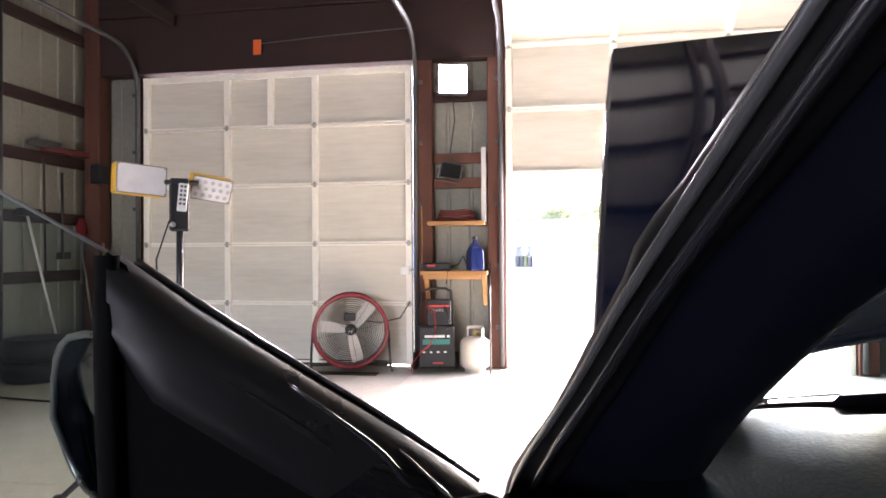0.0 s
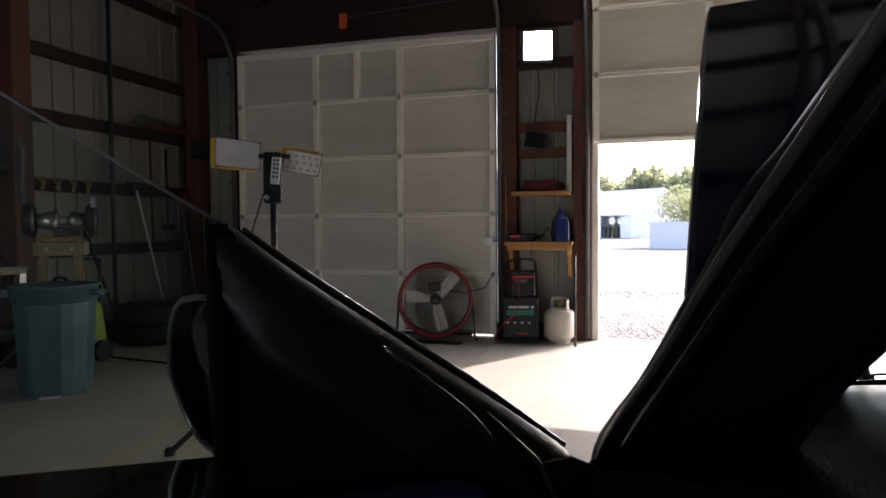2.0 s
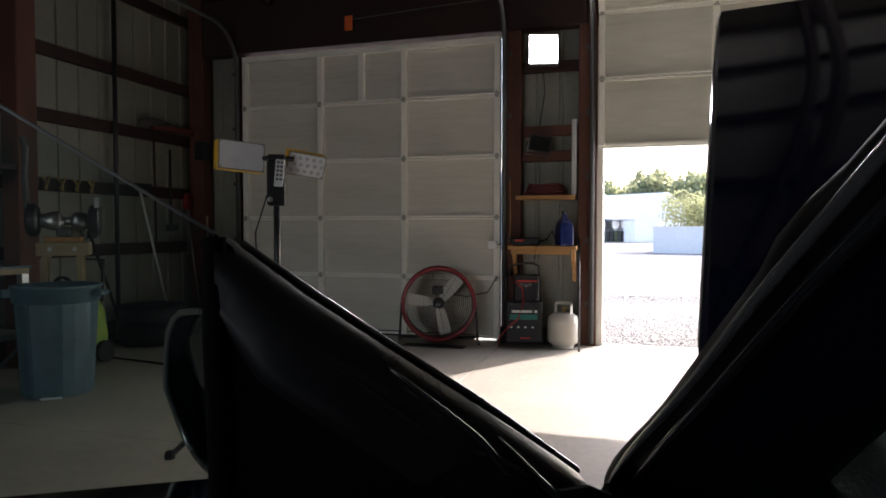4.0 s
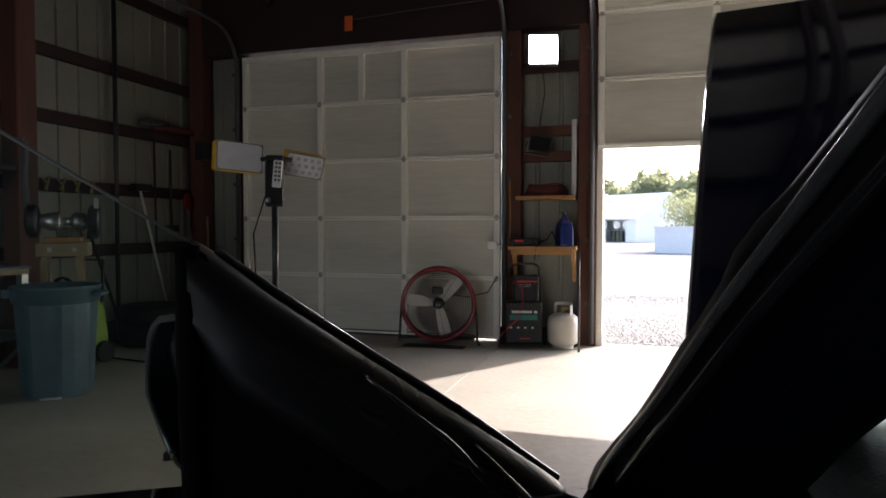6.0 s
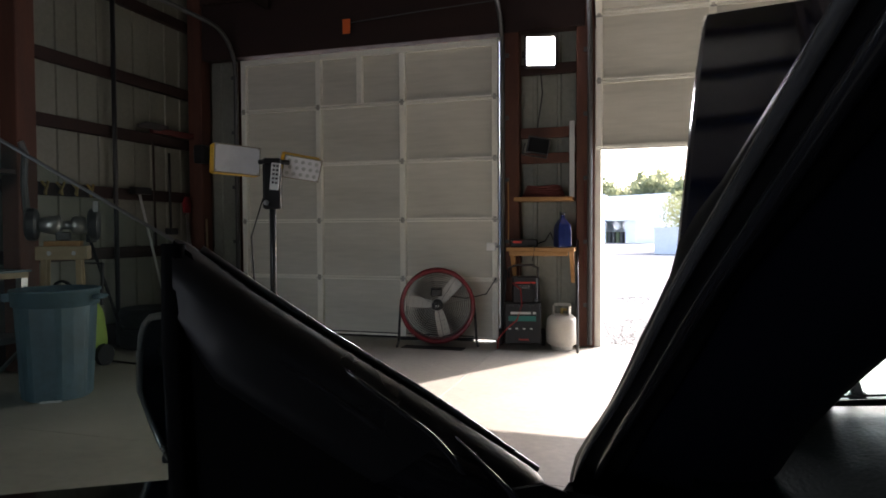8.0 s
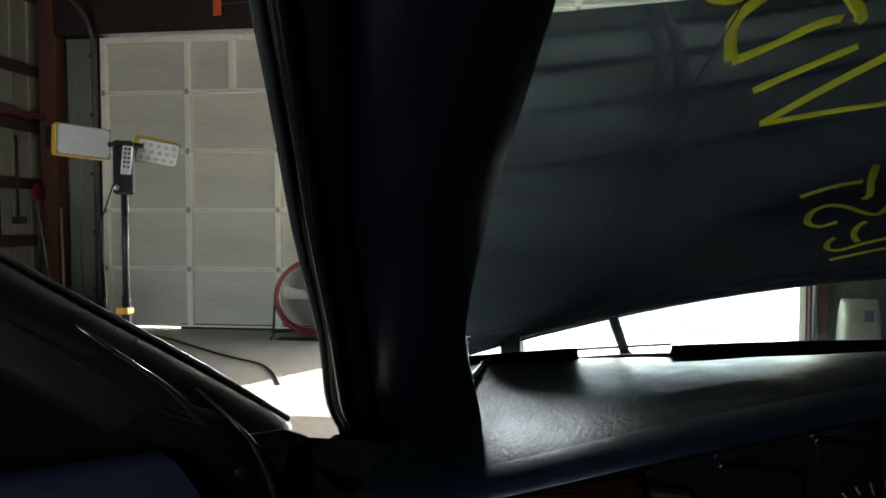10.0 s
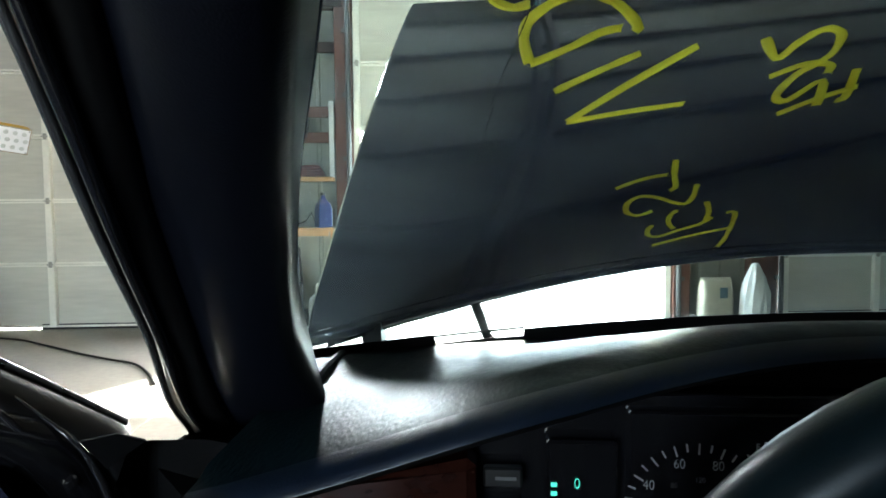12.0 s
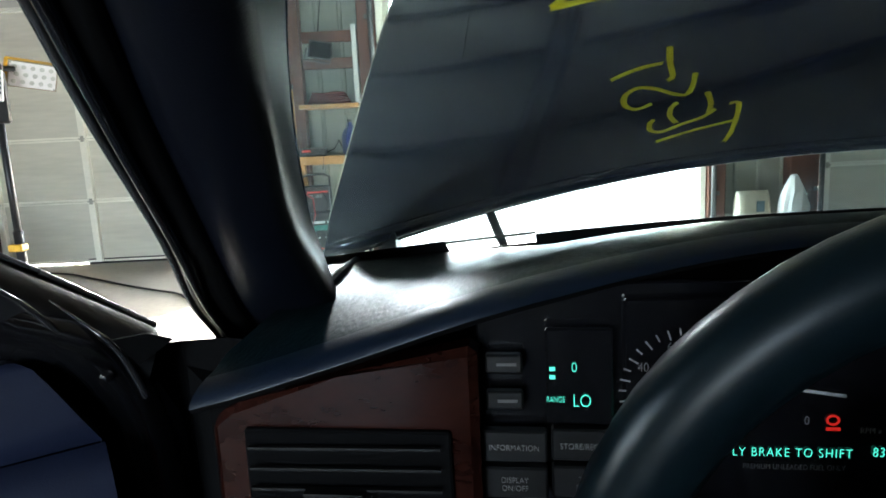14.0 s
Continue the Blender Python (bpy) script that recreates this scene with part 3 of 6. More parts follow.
def barn():
    b = thing("barn", "pale blue barn with a white metal roof and open bays", "barn", pose(-0.85, 52.0, -0.02, 0, 0, 0) @ Matrix.Scale(0.8, 4))
    ge, ev = Vector((0.65, 0.76, 0)), Vector((-0.76, 0.65, 0))      # gable and eave directions
    W, L, he, hr = 9.0, 27.0, 2.5, 4.9
    def P(a, e, z):
        return ge * a + ev * e + Vector((0, 0, z))
    bm = B()
    prism(bm, [P(0, 0, 0), P(W, 0, 0), P(W, 0, he), P(W / 2, 0, hr - 0.1), P(0, 0, he)], ev * 0.2)
    part("gable_wall", bm, "barn_wall", b)
    bm = B()
    prism(bm, [P(0, L - 0.2, 0), P(W, L - 0.2, 0), P(W, L - 0.2, he), P(W / 2, L - 0.2, hr - 0.1), P(0, L - 0.2, he)], ev * 0.2)
    part("gable_wall", bm, "barn_wall", b)
    bm = B()
    prism(bm, [P(W, 0.2, 0), P(W, L - 0.2, 0), P(W, L - 0.2, he), P(W, 0.2, he)], ge * -0.2)
    part("back_wall", bm, "barn_wall", b)
    bm = B()
    prism(bm, [P(0, 0.2, 2.2), P(0, L - 0.2, 2.2), P(0, L - 0.2, he), P(0, 0.2, he)], ge * 0.2)
    part("front_lintel", bm, "barn_wall", b)
    for e0, e1 in ((0.2, 1.4), (4.1, 4.4), (7.8, 8.1), (11.8, 12.2), (16.0, L - 0.2)):
        bm = B()
        prism(bm, [P(0, e0, 0), P(0, e1, 0), P(0, e1, 2.2), P(0, e0, 2.2)], ge * 0.2)
        part("front_wall", bm, "barn_wall", b)
    for s in (0, 1):
        bm = B()
        a0, a1 = (-0.5, W / 2) if s == 0 else (W / 2, W + 0.5)
        z0, z1 = (he - 0.25, hr) if s == 0 else (hr, he - 0.25)
        prism(bm, [P(a0, -0.4, z0), P(a1, -0.4, z1), P(a1, -0.4, z1 + 0.12), P(a0, -0.4, z0 + 0.12)], ev * (L + 0.8))
        part("roof_slope", bm, "barn_roof", b)
    for k, e in enumerate((1.9, 3.1, 4.9, 6.0, 7.1)):
        bm = B()
        m = Matrix.Translation(P(0.7, e, 1.75)) @ Matrix.Rotation(math.atan2(ge.y, ge.x), 4, "Z") @ Matrix.Rotation(math.pi / 2, 4, "Y")
        lathe(bm, [(0.18, -0.08), (0.42, -0.1), (0.48, 0), (0.42, 0.1), (0.18, 0.08)], 16, m)
        part("hung_wheel", bm, "barn_roof", b)
    for k in range(7):
        bm = B()
        e = 1.7 + k * 0.55
        prism(bm, [P(1.2, e, 0), P(1.2, e + 0.4, 0), P(1.2, e + 0.4, 1.1), P(1.2, e, 1.1)], ge * 0.4)
        part("stored_crate", bm, "dull_steel" if k % 3 else "leaf", b)
    bm = B()
    prism(bm, [P(3.6, -0.02, 0), P(4.7, -0.02, 0), P(4.7, -0.02, 2.1), P(3.6, -0.02, 2.1)], ev * 0.015)
    part("door", bm, "barn_roof", b)


barn()
shed = thing("shed", "white-walled shed with a low roof at the yard's edge", "shed", pose(-6.95, 37.0, -0.02))
bm = B()
box(bm, (-4, 0, 0), (4.0, 8, 3.0))
part("wall", bm, "barn_wall", shed)
bm = B()
prism(bm, [(-4.5, -0.5, 2.9), (4.5, -0.5, 2.9), (4.5, -0.5, 3.02), (0, -0.5, 5.0), (-4.5, -0.5, 3.02)], (0, 9, 0))
part("roof", bm, "barn_roof", shed)
bm = B()
at = pose(-0.05, 30.2, 0, 0, 0, -14)
box(bm, (0, 0, -0.05), (24, 0.25, 1.10), at)
box(bm, (-0.05, -0.05, 1.105), (24, 0.30, 1.18), at)
tagged(obj("yard_wall", bm, "block_wall"), "low whitewashed concrete wall across the yard", "wall", kind="structure")


def leaves(bm, centre, radii, count, size, rnd):
    """A crown of small tilted leaf clumps inside an uneven ellipsoid."""
    for k in range(count):
        while True:
            p = Vector([rnd.uniform(-1, 1) for _ in range(3)])
            if 0.35 < p.length < 1.0 - 0.3 * noise.noise(p * 2.3 + Vector(centre)):
                break
        c = Vector(centre) + Vector([a * b for a, b in zip(p, radii)])
        q = Euler((rnd.uniform(0, 6), rnd.uniform(0, 6), rnd.uniform(0, 6))).to_matrix()
        s = size * rnd.uniform(0.5, 1.2)
        bm.faces.new([bm.verts.new(c + q @ Vector(v) * s) for v in ((-0.5, -0.3, 0), (0.1, -0.45, 0.1), (0.55, 0.05, 0), (0.1, 0.5, -0.1), (-0.45, 0.25, 0.1))])


def tree(x, y, h, w, material, seed, name="tree", label="leafy broad tree beyond the yard", trunk=True):
    r = random.Random(seed)
    t = thing(name, label, name, pose(x, y, -0.05), group="trees beyond the yard")
    bm = B()
    tube(bm, [(0, 0, 0), (0.1, 0, h * 0.3), (0, 0.1, h * 0.75)], 0.05 * h * 0.6, 7, 0.03)
    for k in range(5):
        a, z = r.uniform(0, 6.28), h * r.uniform(0.25, 0.6)
        tube(bm, [(0, 0, z), (math.cos(a) * w * 0.3, math.sin(a) * w * 0.3, z + h * 0.2)], 0.012 * h, 6, 0.02)
    part("trunk", bm, "bark", t)
    bm = B()
    for k in range(5):
        a = r.uniform(0, 6.28)
        leaves(bm, (math.cos(a) * w * 0.22, math.sin(a) * w * 0.22, h * r.uniform(0.42, 0.72)), (w * 0.34, w * 0.34, h * 0.27), 300 if trunk else 700, h * (0.055 if trunk else 0.035), r)
    part("crown", bm, material, t)


rnd = random.Random(9)
for k in range(24):
    tree(-18 + k * 2.0 + rnd.uniform(-1, 1), 88 + rnd.uniform(-5, 7), rnd.uniform(7.6, 9.3), rnd.uniform(5, 7), "leaf", 30 + k)
for k in range(3):
    tree(2.1 + k * 1.9, 33.5 + k * 0.7, 3.1 + 0.3 * k, 3.4, "leaf_autumn", 60 + k, "bush", "broad yellowing bush behind the low wall", False)

# ---- the car ----
XC = 0.78        # the car's middle line


def shield_y(x, z):
    """The windshield's surface."""
    return 0.49 - 2.08 * (z - 0.93) - 0.545 * (x - XC) ** 2


car = thing("car", "dark navy two-door car with its hood up and driver door open", "car", pose(-0.871, -0.542, 0, 0, 0, -8.42) @ Matrix.Scale(1.0585, 4))

# pillar edges: towards the door opening, and towards the glass
OUTER = [(-0.032, 0.240, 0.812), (-0.022, 0.205, 0.850), (0.004, 0.132, 0.897), (0.046, 0.036, 0.965), (0.083, -0.068, 1.035), (0.1115, -0.134, 1.080), (0.154, -0.235, 1.145), (0.220, -0.390, 1.235), (0.270, -0.500, 1.285)]
INNER = [(0.048, 0.310, 0.870), (0.062, 0.275, 0.900), (0.093, 0.176, 0.957), (0.125, 0.076, 1.017), (0.155, -0.004, 1.063), (0.180, -0.062, 1.100), (0.215, -0.150, 1.152), (0.262, -0.270, 1.218), (0.300, -0.370, 1.268)]


# the ridge of the trim, towards the cabin
RIDGE = [(0.104, 0.270, 0.810), (0.114, 0.215, 0.850), (0.128, 0.125, 0.900), (0.142, 0.018, 0.967), (0.170, -0.070, 1.030), (0.199, -0.150, 1.072), (0.239, -0.255, 1.135), (0.284, -0.400, 1.225), (0.314, -0.500, 1.272)]


def mirror_x(p):
    return (2 * XC - p[0], p[1], p[2])


SAG = 0.54


def pillar(side):
    f = (lambda p: p) if side == 0 else mirror_x
    secs, rub, ext = [], [], []
    for k in range(33):
        t = k / 32
        o, i, r = curve_at(OUTER, t), curve_at(INNER, t), curve_at(RIDGE, t)
        al = (curve_at(OUTER, min(1, t + 0.02)) - curve_at(OUTER, max(0, t - 0.02))).normalized()
        a = (r - o)
        out = a.cross(al).normalized()
        if out.y > 0:
            out = -out
        lip = 0.0010 * math.sin(t * 34) + 0.0006 * math.sin(t * 71)
        sag = 0.0026 * math.exp(-((t - SAG) / 0.035) ** 2) - 0.0014 * math.exp(-((t - SAG + 0.06) / 0.03) ** 2)      # the seal bulges where it has come loose
        ri = (i - r)
        secs.append([f(p) for p in (i, r + ri * 0.55 + a * 0.02, r + ri * 0.18 + a * 0.010, r, r - a * 0.08 + out * 0.005, r - a * 0.25 + out * 0.009, r - a * 0.45 + out * 0.006, r - a * 0.58 - out * 0.001, r - a * 0.70 - out * 0.008)])
        c = o + a * 0.165 - out * 0.006
        w = a.length * 0.155
        rub.append([f(c + a.normalized() * math.cos(q) * (w + lip * 0.4 + (sag if math.cos(q) < 0 else 0)) + out * math.sin(q) * (0.007 + lip)) for q in [2 * math.pi * j / 12 for j in range(12)]])
        ext.append([f(p) for p in (i - out * 0.004, i - out * 0.020 + (o - i) * 0.3, o - out * 0.020 + a * 0.12, o - out * 0.004 + a * 0.05, o + a * 0.30 - out * 0.012, r - a * 0.3 - out * 0.014)])
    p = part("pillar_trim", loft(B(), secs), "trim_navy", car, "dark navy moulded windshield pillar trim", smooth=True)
    part("weatherstrip", loft(B(), rub, closed=True, caps=True), "seal_gloss", p, "shiny black rubber door seal", smooth=True)
    part("pillar", loft(B(), ext, closed=True, caps=True), "paint", p, smooth=True)
    # beads added to draw the seal's two highlight lines, the first by its pale colour
    for da, do, rad, look_of in ((0.035, 0.0015, 0.0026, "bead_bright"), (0.150, 0.0045, 0.0034, "bead_gloss")):
        line = []
        for k in range(33):
            t = k / 32
            o, r = curve_at(OUTER, t), curve_at(RIDGE, t)
            al = (curve_at(OUTER, min(1, t + 0.02)) - curve_at(OUTER, max(0, t - 0.02))).normalized()
            out = (r - o).cross(al).normalized()
            out = -out if out.y > 0 else out
            line.append(f(o + (r - o) * (da + 0.012 * math.sin(t * 15)) + out * do))
        part("seal_bead", tube(B(), line, rad, 8), look_of, p, "rounded bead that draws a highlight along the door seal", smooth=True)


pillar(0)
pillar(1)

# windshield
bm = B()
rows = []
for k in range(13):
    t = k / 12
    a = curve_at(INNER[1:], t)
    z = a.z
    rows.append([(x, shield_y(x, z) - 0.003, z) for x in [a.x - 0.012 + (2 * (XC - a.x) + 0.024) * j / 24 for j in range(25)]])
loft(bm, rows)
ws = part("windshield", bm, "windshield", car, "dusty cracked windshield with painted lamp haze and yellow marker writing", smooth=True)
ws.visible_shadow = False
# black border along the foot of the glass, with a slot left clear
bm = B()


def band(bm, x0, x1, za, zb, n):
    loft(bm, [[(x, shield_y(x, z) - 0.008, z) for x in [x0 + (x1 - x0) * j / n for j in range(n + 1)]] for z in (za, zb)])


band(bm, 0.055, 0.183, 0.870, 0.9115, 8)
band(bm, 0.183, 0.277, 0.9065, 0.9105, 6)
band(bm, 0.183, 0.277, 0.870, 0.8925, 6)
band(bm, 0.277, 1.50, 0.870, 0.9065, 40)
part("frit_band", bm, "rubber", ws, "black band along the foot of the glass")


def ink(pts, r=0.0022):
    """A marker stroke on the glass: (x, z) points."""
    out = []
    n = 4 * (len(pts) - 1)
    for k in range(n + 1):
        p = curve_at([(a, 0, b) for a, b in pts], k / n)
        out.append((p.x, shield_y(p.x, p.z) + 0.001, p.z))
    bm = B()
    secs = []
    for i, p in enumerate(out):
        a, b = Vector(out[max(i - 1, 0)]), Vector(out[min(i + 1, n)])
        t = (b - a).normalized()
        nn = Vector((0, 0.433, 0.90))
        s = t.cross(nn).normalized()
        w = r * (0.85 + 0.25 * noise.noise((i * 0.6, pts[0][0] * 90, 0)))
        p = Vector(p)
        secs.append([p - s * w, p - s * w * 0.6 + nn * 0.0006, p + s * w * 0.6 + nn * 0.0006, p + s * w])
    loft(bm, secs)
    part("marker_stroke", bm, "yellow_ink", ws, "hand-drawn yellow marker stroke")


for s in ([(0.332, 1.0515), (0.341, 1.0551), (0.353, 1.0586), (0.366, 1.0607)],
          [(0.367, 1.0689), (0.371, 1.0604), (0.376, 1.0534), (0.373, 1.0504)],
          [(0.392, 1.0545), (0.394, 1.0462), (0.391, 1.0413), (0.380, 1.0426), (0.367, 1.0458), (0.353, 1.0466), (0.345, 1.0420), (0.347, 1.0354), (0.357, 1.0327), (0.367, 1.0361)],
          [(0.387, 1.0363), (0.384, 1.0324), (0.386, 1.0264), (0.394, 1.0210)],
          [(0.408, 1.0425), (0.415, 1.0351), (0.417, 1.0278)],
          [(0.421, 1.0305), (0.413, 1.0246), (0.398, 1.0199), (0.384, 1.0147), (0.374, 1.0160), (0.371, 1.0210), (0.373, 1.0243)],
          [(0.382, 1.0063), (0.412, 1.0146), (0.443, 1.0211)],
          [(0.431, 1.0341), (0.438, 1.0344), (0.443, 1.0255), (0.447, 1.0116), (0.446, 1.0027)]):
    ink(s, 0.0024)
for s in ([(0.269, 1.1055), (0.286, 1.1114), (0.300, 1.1169), (0.310, 1.1190)],
          [(0.269, 1.1055), (0.266, 1.1125), (0.268, 1.1180), (0.280, 1.1242), (0.292, 1.1264), (0.302, 1.1258), (0.310, 1.1236), (0.317, 1.1200), (0.316, 1.1181)],
          [(0.268, 1.1222), (0.261, 1.1207), (0.255, 1.1214), (0.252, 1.1235)],
          [(0.282, 1.0970), (0.303, 1.1053), (0.322, 1.1122)],
          [(0.350, 1.1161), (0.320, 1.1013), (0.291, 1.0855)],
          [(0.291, 1.0855), (0.324, 1.0912), (0.356, 1.0957)],
          [(0.384, 1.1200), (0.396, 1.1141), (0.402, 1.1191), (0.409, 1.1233), (0.416, 1.1247), (0.424, 1.1229), (0.425, 1.1163), (0.413, 1.1090), (0.409, 1.1005), (0.418, 1.0991), (0.431, 1.1075), (0.439, 1.0971)],
          [(0.398, 1.1076), (0.414, 1.1129), (0.429, 1.1133), (0.431, 1.1100)],
          [(0.417, 1.0930), (0.437, 1.1006), (0.456, 1.1060)],
          [(0.447, 1.1122), (0.453, 1.1018), (0.449, 1.1000)]):
    ink(s, 0.0029)

# crack lines in the glass
for cx, cz, dx, dz in ((0.270, 1.124, -0.020, -0.034), (0.252, 1.090, -0.012, -0.026)):
    pts = []
    for k in range(9):
        t = k / 8
        x, z = cx + dx * t + 0.0005 * noise.noise((k * 0.9, cx * 50, 0)), cz + dz * t
        pts.append((x, shield_y(x, z), z))
    part("glass_crack", tube(B(), pts, 0.0003, 5), "matt_black", ws, "thin dark crack in the glass")

# hood, up on its struts; seen from its painted side
HR_L, HF_L = Vector((0.048, 0.345, 0.908)), Vector((0.022, 1.353, 1.566))
HR_C, HF_C = Vector((XC, 0.622, 0.992)), Vector((XC, 1.500, 1.618))


def hood_point(u, s):
    """u from -1 to 1 across, s from 0 (rear) to 1 (front)."""
    e = abs(u) ** 2.0
    a, b = HR_L.lerp(HF_L, s), HR_C.lerp(HF_C, s)
    p = b.lerp(a, e)
    up = Vector((0, -0.57, 0.82))
    p = p + up * (0.035 * math.sin(math.pi * s) * (1 - 0.4 * e))
    p.x = XC + (XC - a.x) * u
    return p


bm = B()
top = [[hood_point(-1 + 2 * j / 32, k / 20) for j in range(33)] for k in range(21)]
loft(bm, top)
hood = part("hood", bm, "hood_paint", car, "raised dark navy glossy hood", smooth=True)
off = Vector((0, 0.57, -0.82)) * 0.022
bm = B()
loft(bm, [[p + off + Vector(((XC - p.x) * 0.02, 0, 0)) for p in r] for r in top])
part("inner_panel", bm, "paint", hood, smooth=True)
bm = B()
edge = top[0] + [r[-1] for r in top[1:]] + top[-1][::-1][1:] + [r[0] for r in top[::-1][1:-1]]
tube(bm, [p + off * 0.5 for p in edge], 0.0105, 6, closed=True)
part("hood_edge", bm, "paint", hood, smooth=True)
for sgn in (0, 1):
    f = (lambda p: p) if sgn == 0 else mirror_x
    bm = B()
    tube(bm, [f((0.205, 0.53, 0.945)), f((0.232, 0.57, 0.86))], 0.0065, 8)
    tube(bm, [f((0.232, 0.57, 0.86)), f((0.262, 0.62, 0.70))], 0.010, 8)
    part("gas_strut", bm, "black_metal", hood, "black gas strut", smooth=True)
    bm = B()
    beam(bm, f((0.106, 0.40, 0.915)), f((0.108, 0.42, 0.80)), 0.022, 0.03)
    part("hood_hinge", bm, "black_metal", hood, "black hood hinge")

# body shell
Z0 = 0.22


def side_shell(f):
    """Fender, sill and quarter panel of one side."""
    bm = B()
    def row(y, ztop, xo, zmid):
        return [f((xo + 0.10, y, ztop - 0.004)), f((xo + 0.03, y, ztop - 0.012)), f((xo, y, ztop - 0.06)), f((xo - 0.02, y, zmid)), f((xo + 0.0, y, Z0 + 0.1)), f((xo + 0.05, y, Z0))]
    loft(bm, [row(0.21, 0.850, -0.025, 0.62), row(0.5, 0.815, -0.04, 0.6), row(0.9, 0.745, -0.05, 0.56), row(1.3, 0.68, -0.05, 0.52), row(1.62, 0.635, 0.02, 0.48)])
    part("fender", bm, "paint", car, smooth=True)
    bm = B()
    loft(bm, [row(-1.22, 0.93, -0.06, 0.62), row(-1.9, 0.95, -0.06, 0.62), row(-2.7, 0.93, -0.04, 0.6), row(-3.15, 0.88, 0.05, 0.55)])
    part("quarter_panel", bm, "paint", car, smooth=True)
    bm = B()
    box(bm, Vector(f((-0.05, -1.22, Z0))), Vector(f((0.06, 0.21, Z0 + 0.12))))
    part("sill", bm, "paint", car)
    # post behind the door, and the roof rail
    bm = B()
    beam(bm, f((-0.02, -1.27, 0.5)), f((0.24, -1.35, 1.29)), 0.10, 0.05)
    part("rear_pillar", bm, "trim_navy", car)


side_shell(lambda p: p)
side_shell(mirror_x)
# the closed far door
bm = B()
box(bm, (1.50, -1.21, Z0 + 0.10), (1.61, 0.20, 0.875))
fd = part("passenger_door", bm, "paint", car, bevel=0.015)
bm = B()
loft(bm, [[(1.56, 0.14, 0.878), (1.56, -1.20, 0.93)], [(1.30, -0.50, 1.285), (1.33, -1.30, 1.29)]])
part("window_glass", bm, "side_glass", fd).visible_shadow = False
# roof, rear window and trunk lid
def arch(x0, w, y, z, h=0.06, lead=0.0, n=12):
    return [(x0 + w * j / n, y + lead * (1 - (2 * j / n - 1) ** 2), z + h * (1 - (2 * j / n - 1) ** 2)) for j in range(n + 1)]


part("roof", loft(B(), [arch(0.27, 1.02, -0.50, 1.285, 0.045, 0.16), arch(0.24, 1.08, -0.95, 1.30), arch(0.24, 1.08, -1.40, 1.29), arch(0.26, 1.04, -1.55, 1.26)]), "paint", car, smooth=True)
part("headliner", loft(B(), [arch(0.30, 0.96, -0.50, 1.262, 0.03, 0.10), arch(0.27, 1.02, -0.95, 1.278, 0.05), arch(0.28, 1.00, -1.54, 1.235, 0.05)]), "headliner", car, smooth=True)
part("rear_window", loft(B(), [arch(0.26, 1.04, -1.555, 1.26), arch(0.22, 1.12, -1.95, 1.10, 0.05), arch(0.20, 1.16, -2.28, 0.965, 0.03)]), "rear_glass", car, "dark tinted rear window", smooth=True)
for f in (lambda p: p, mirror_x):
    bm = B()
    prism(bm, [f(p) for p in ((0.0, -1.30, 0.925), (0.235, -1.38, 1.285), (0.262, -1.55, 1.258), (0.205, -2.28, 0.965), (0.03, -2.28, 0.945))], (0, 0, 0.004))
    part("quarter_window", bm, "rear_glass", car, "dark tinted rear quarter window")
part("trunk_lid", loft(B(), [arch(0.16, 1.24, -2.29, 0.955, 0.03), arch(0.05, 1.46, -3.12, 0.90, 0.02), arch(0.05, 1.46, -3.2, 0.55, 0.0), arch(0.05, 1.46, -3.2, 0.30, 0.0)]), "paint", car, smooth=True)
bm = B()
box(bm, (0.02, -3.1, Z0), (1.54, 1.5, Z0 + 0.03))
part("floor_pan", bm, "rubber", car)
bm = B()
box(bm, (0.02, 0.30, Z0 + 0.031), (1.54, 0.34, 0.86))
part("firewall", bm, "dash_dark", car)
bm = B()
box(bm, (0.10, -2.28, Z0 + 0.031), (1.46, -2.20, 0.90))
part("rear_bulkhead", bm, "headliner", car)
# engine bay
bm = B()
box(bm, (0.45, 0.72, 0.34), (1.05, 1.30, 0.60))
box(bm, (0.55, 0.80, 0.601), (0.95, 1.22, 0.63))
part("engine", bm, "dull_steel", car, bevel=0.02)
bm = B()
beam(bm, (0.06, 1.56, 0.60), (1.50, 1.56, 0.60), 0.10, 0.07)
part("radiator_support", bm, "black_metal", car)
bm = B()
prism(bm, [(-0.02, 1.60, 0.25), (1.58, 1.60, 0.25), (1.50, 1.82, 0.25), (0.06, 1.82, 0.25)], (0, 0, 0.33))
part("front_bumper", bm, "paint", car, bevel=0.03)
for f in (lambda p: p, mirror_x):
    bm = B()
    loft(bm, [[f((0.04, 0.21, 0.868)), f((0.055, 0.9, 0.745)), f((0.075, 1.55, 0.64))], [f((0.12, 0.36, 0.83)), f((0.13, 0.9, 0.68)), f((0.14, 1.55, 0.58))], [f((0.14, 0.36, 0.5)), f((0.15, 0.9, 0.45)), f((0.16, 1.55, 0.45))]])
    part("inner_fender", bm, "paint", car)
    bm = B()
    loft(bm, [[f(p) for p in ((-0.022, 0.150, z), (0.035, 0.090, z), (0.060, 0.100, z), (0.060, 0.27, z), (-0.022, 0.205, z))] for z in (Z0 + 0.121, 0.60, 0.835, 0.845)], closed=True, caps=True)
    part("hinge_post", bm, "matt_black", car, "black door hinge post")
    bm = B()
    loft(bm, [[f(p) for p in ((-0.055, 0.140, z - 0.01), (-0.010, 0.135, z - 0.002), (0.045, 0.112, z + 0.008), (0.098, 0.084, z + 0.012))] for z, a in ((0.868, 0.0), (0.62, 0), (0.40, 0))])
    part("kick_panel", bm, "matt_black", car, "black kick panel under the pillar")
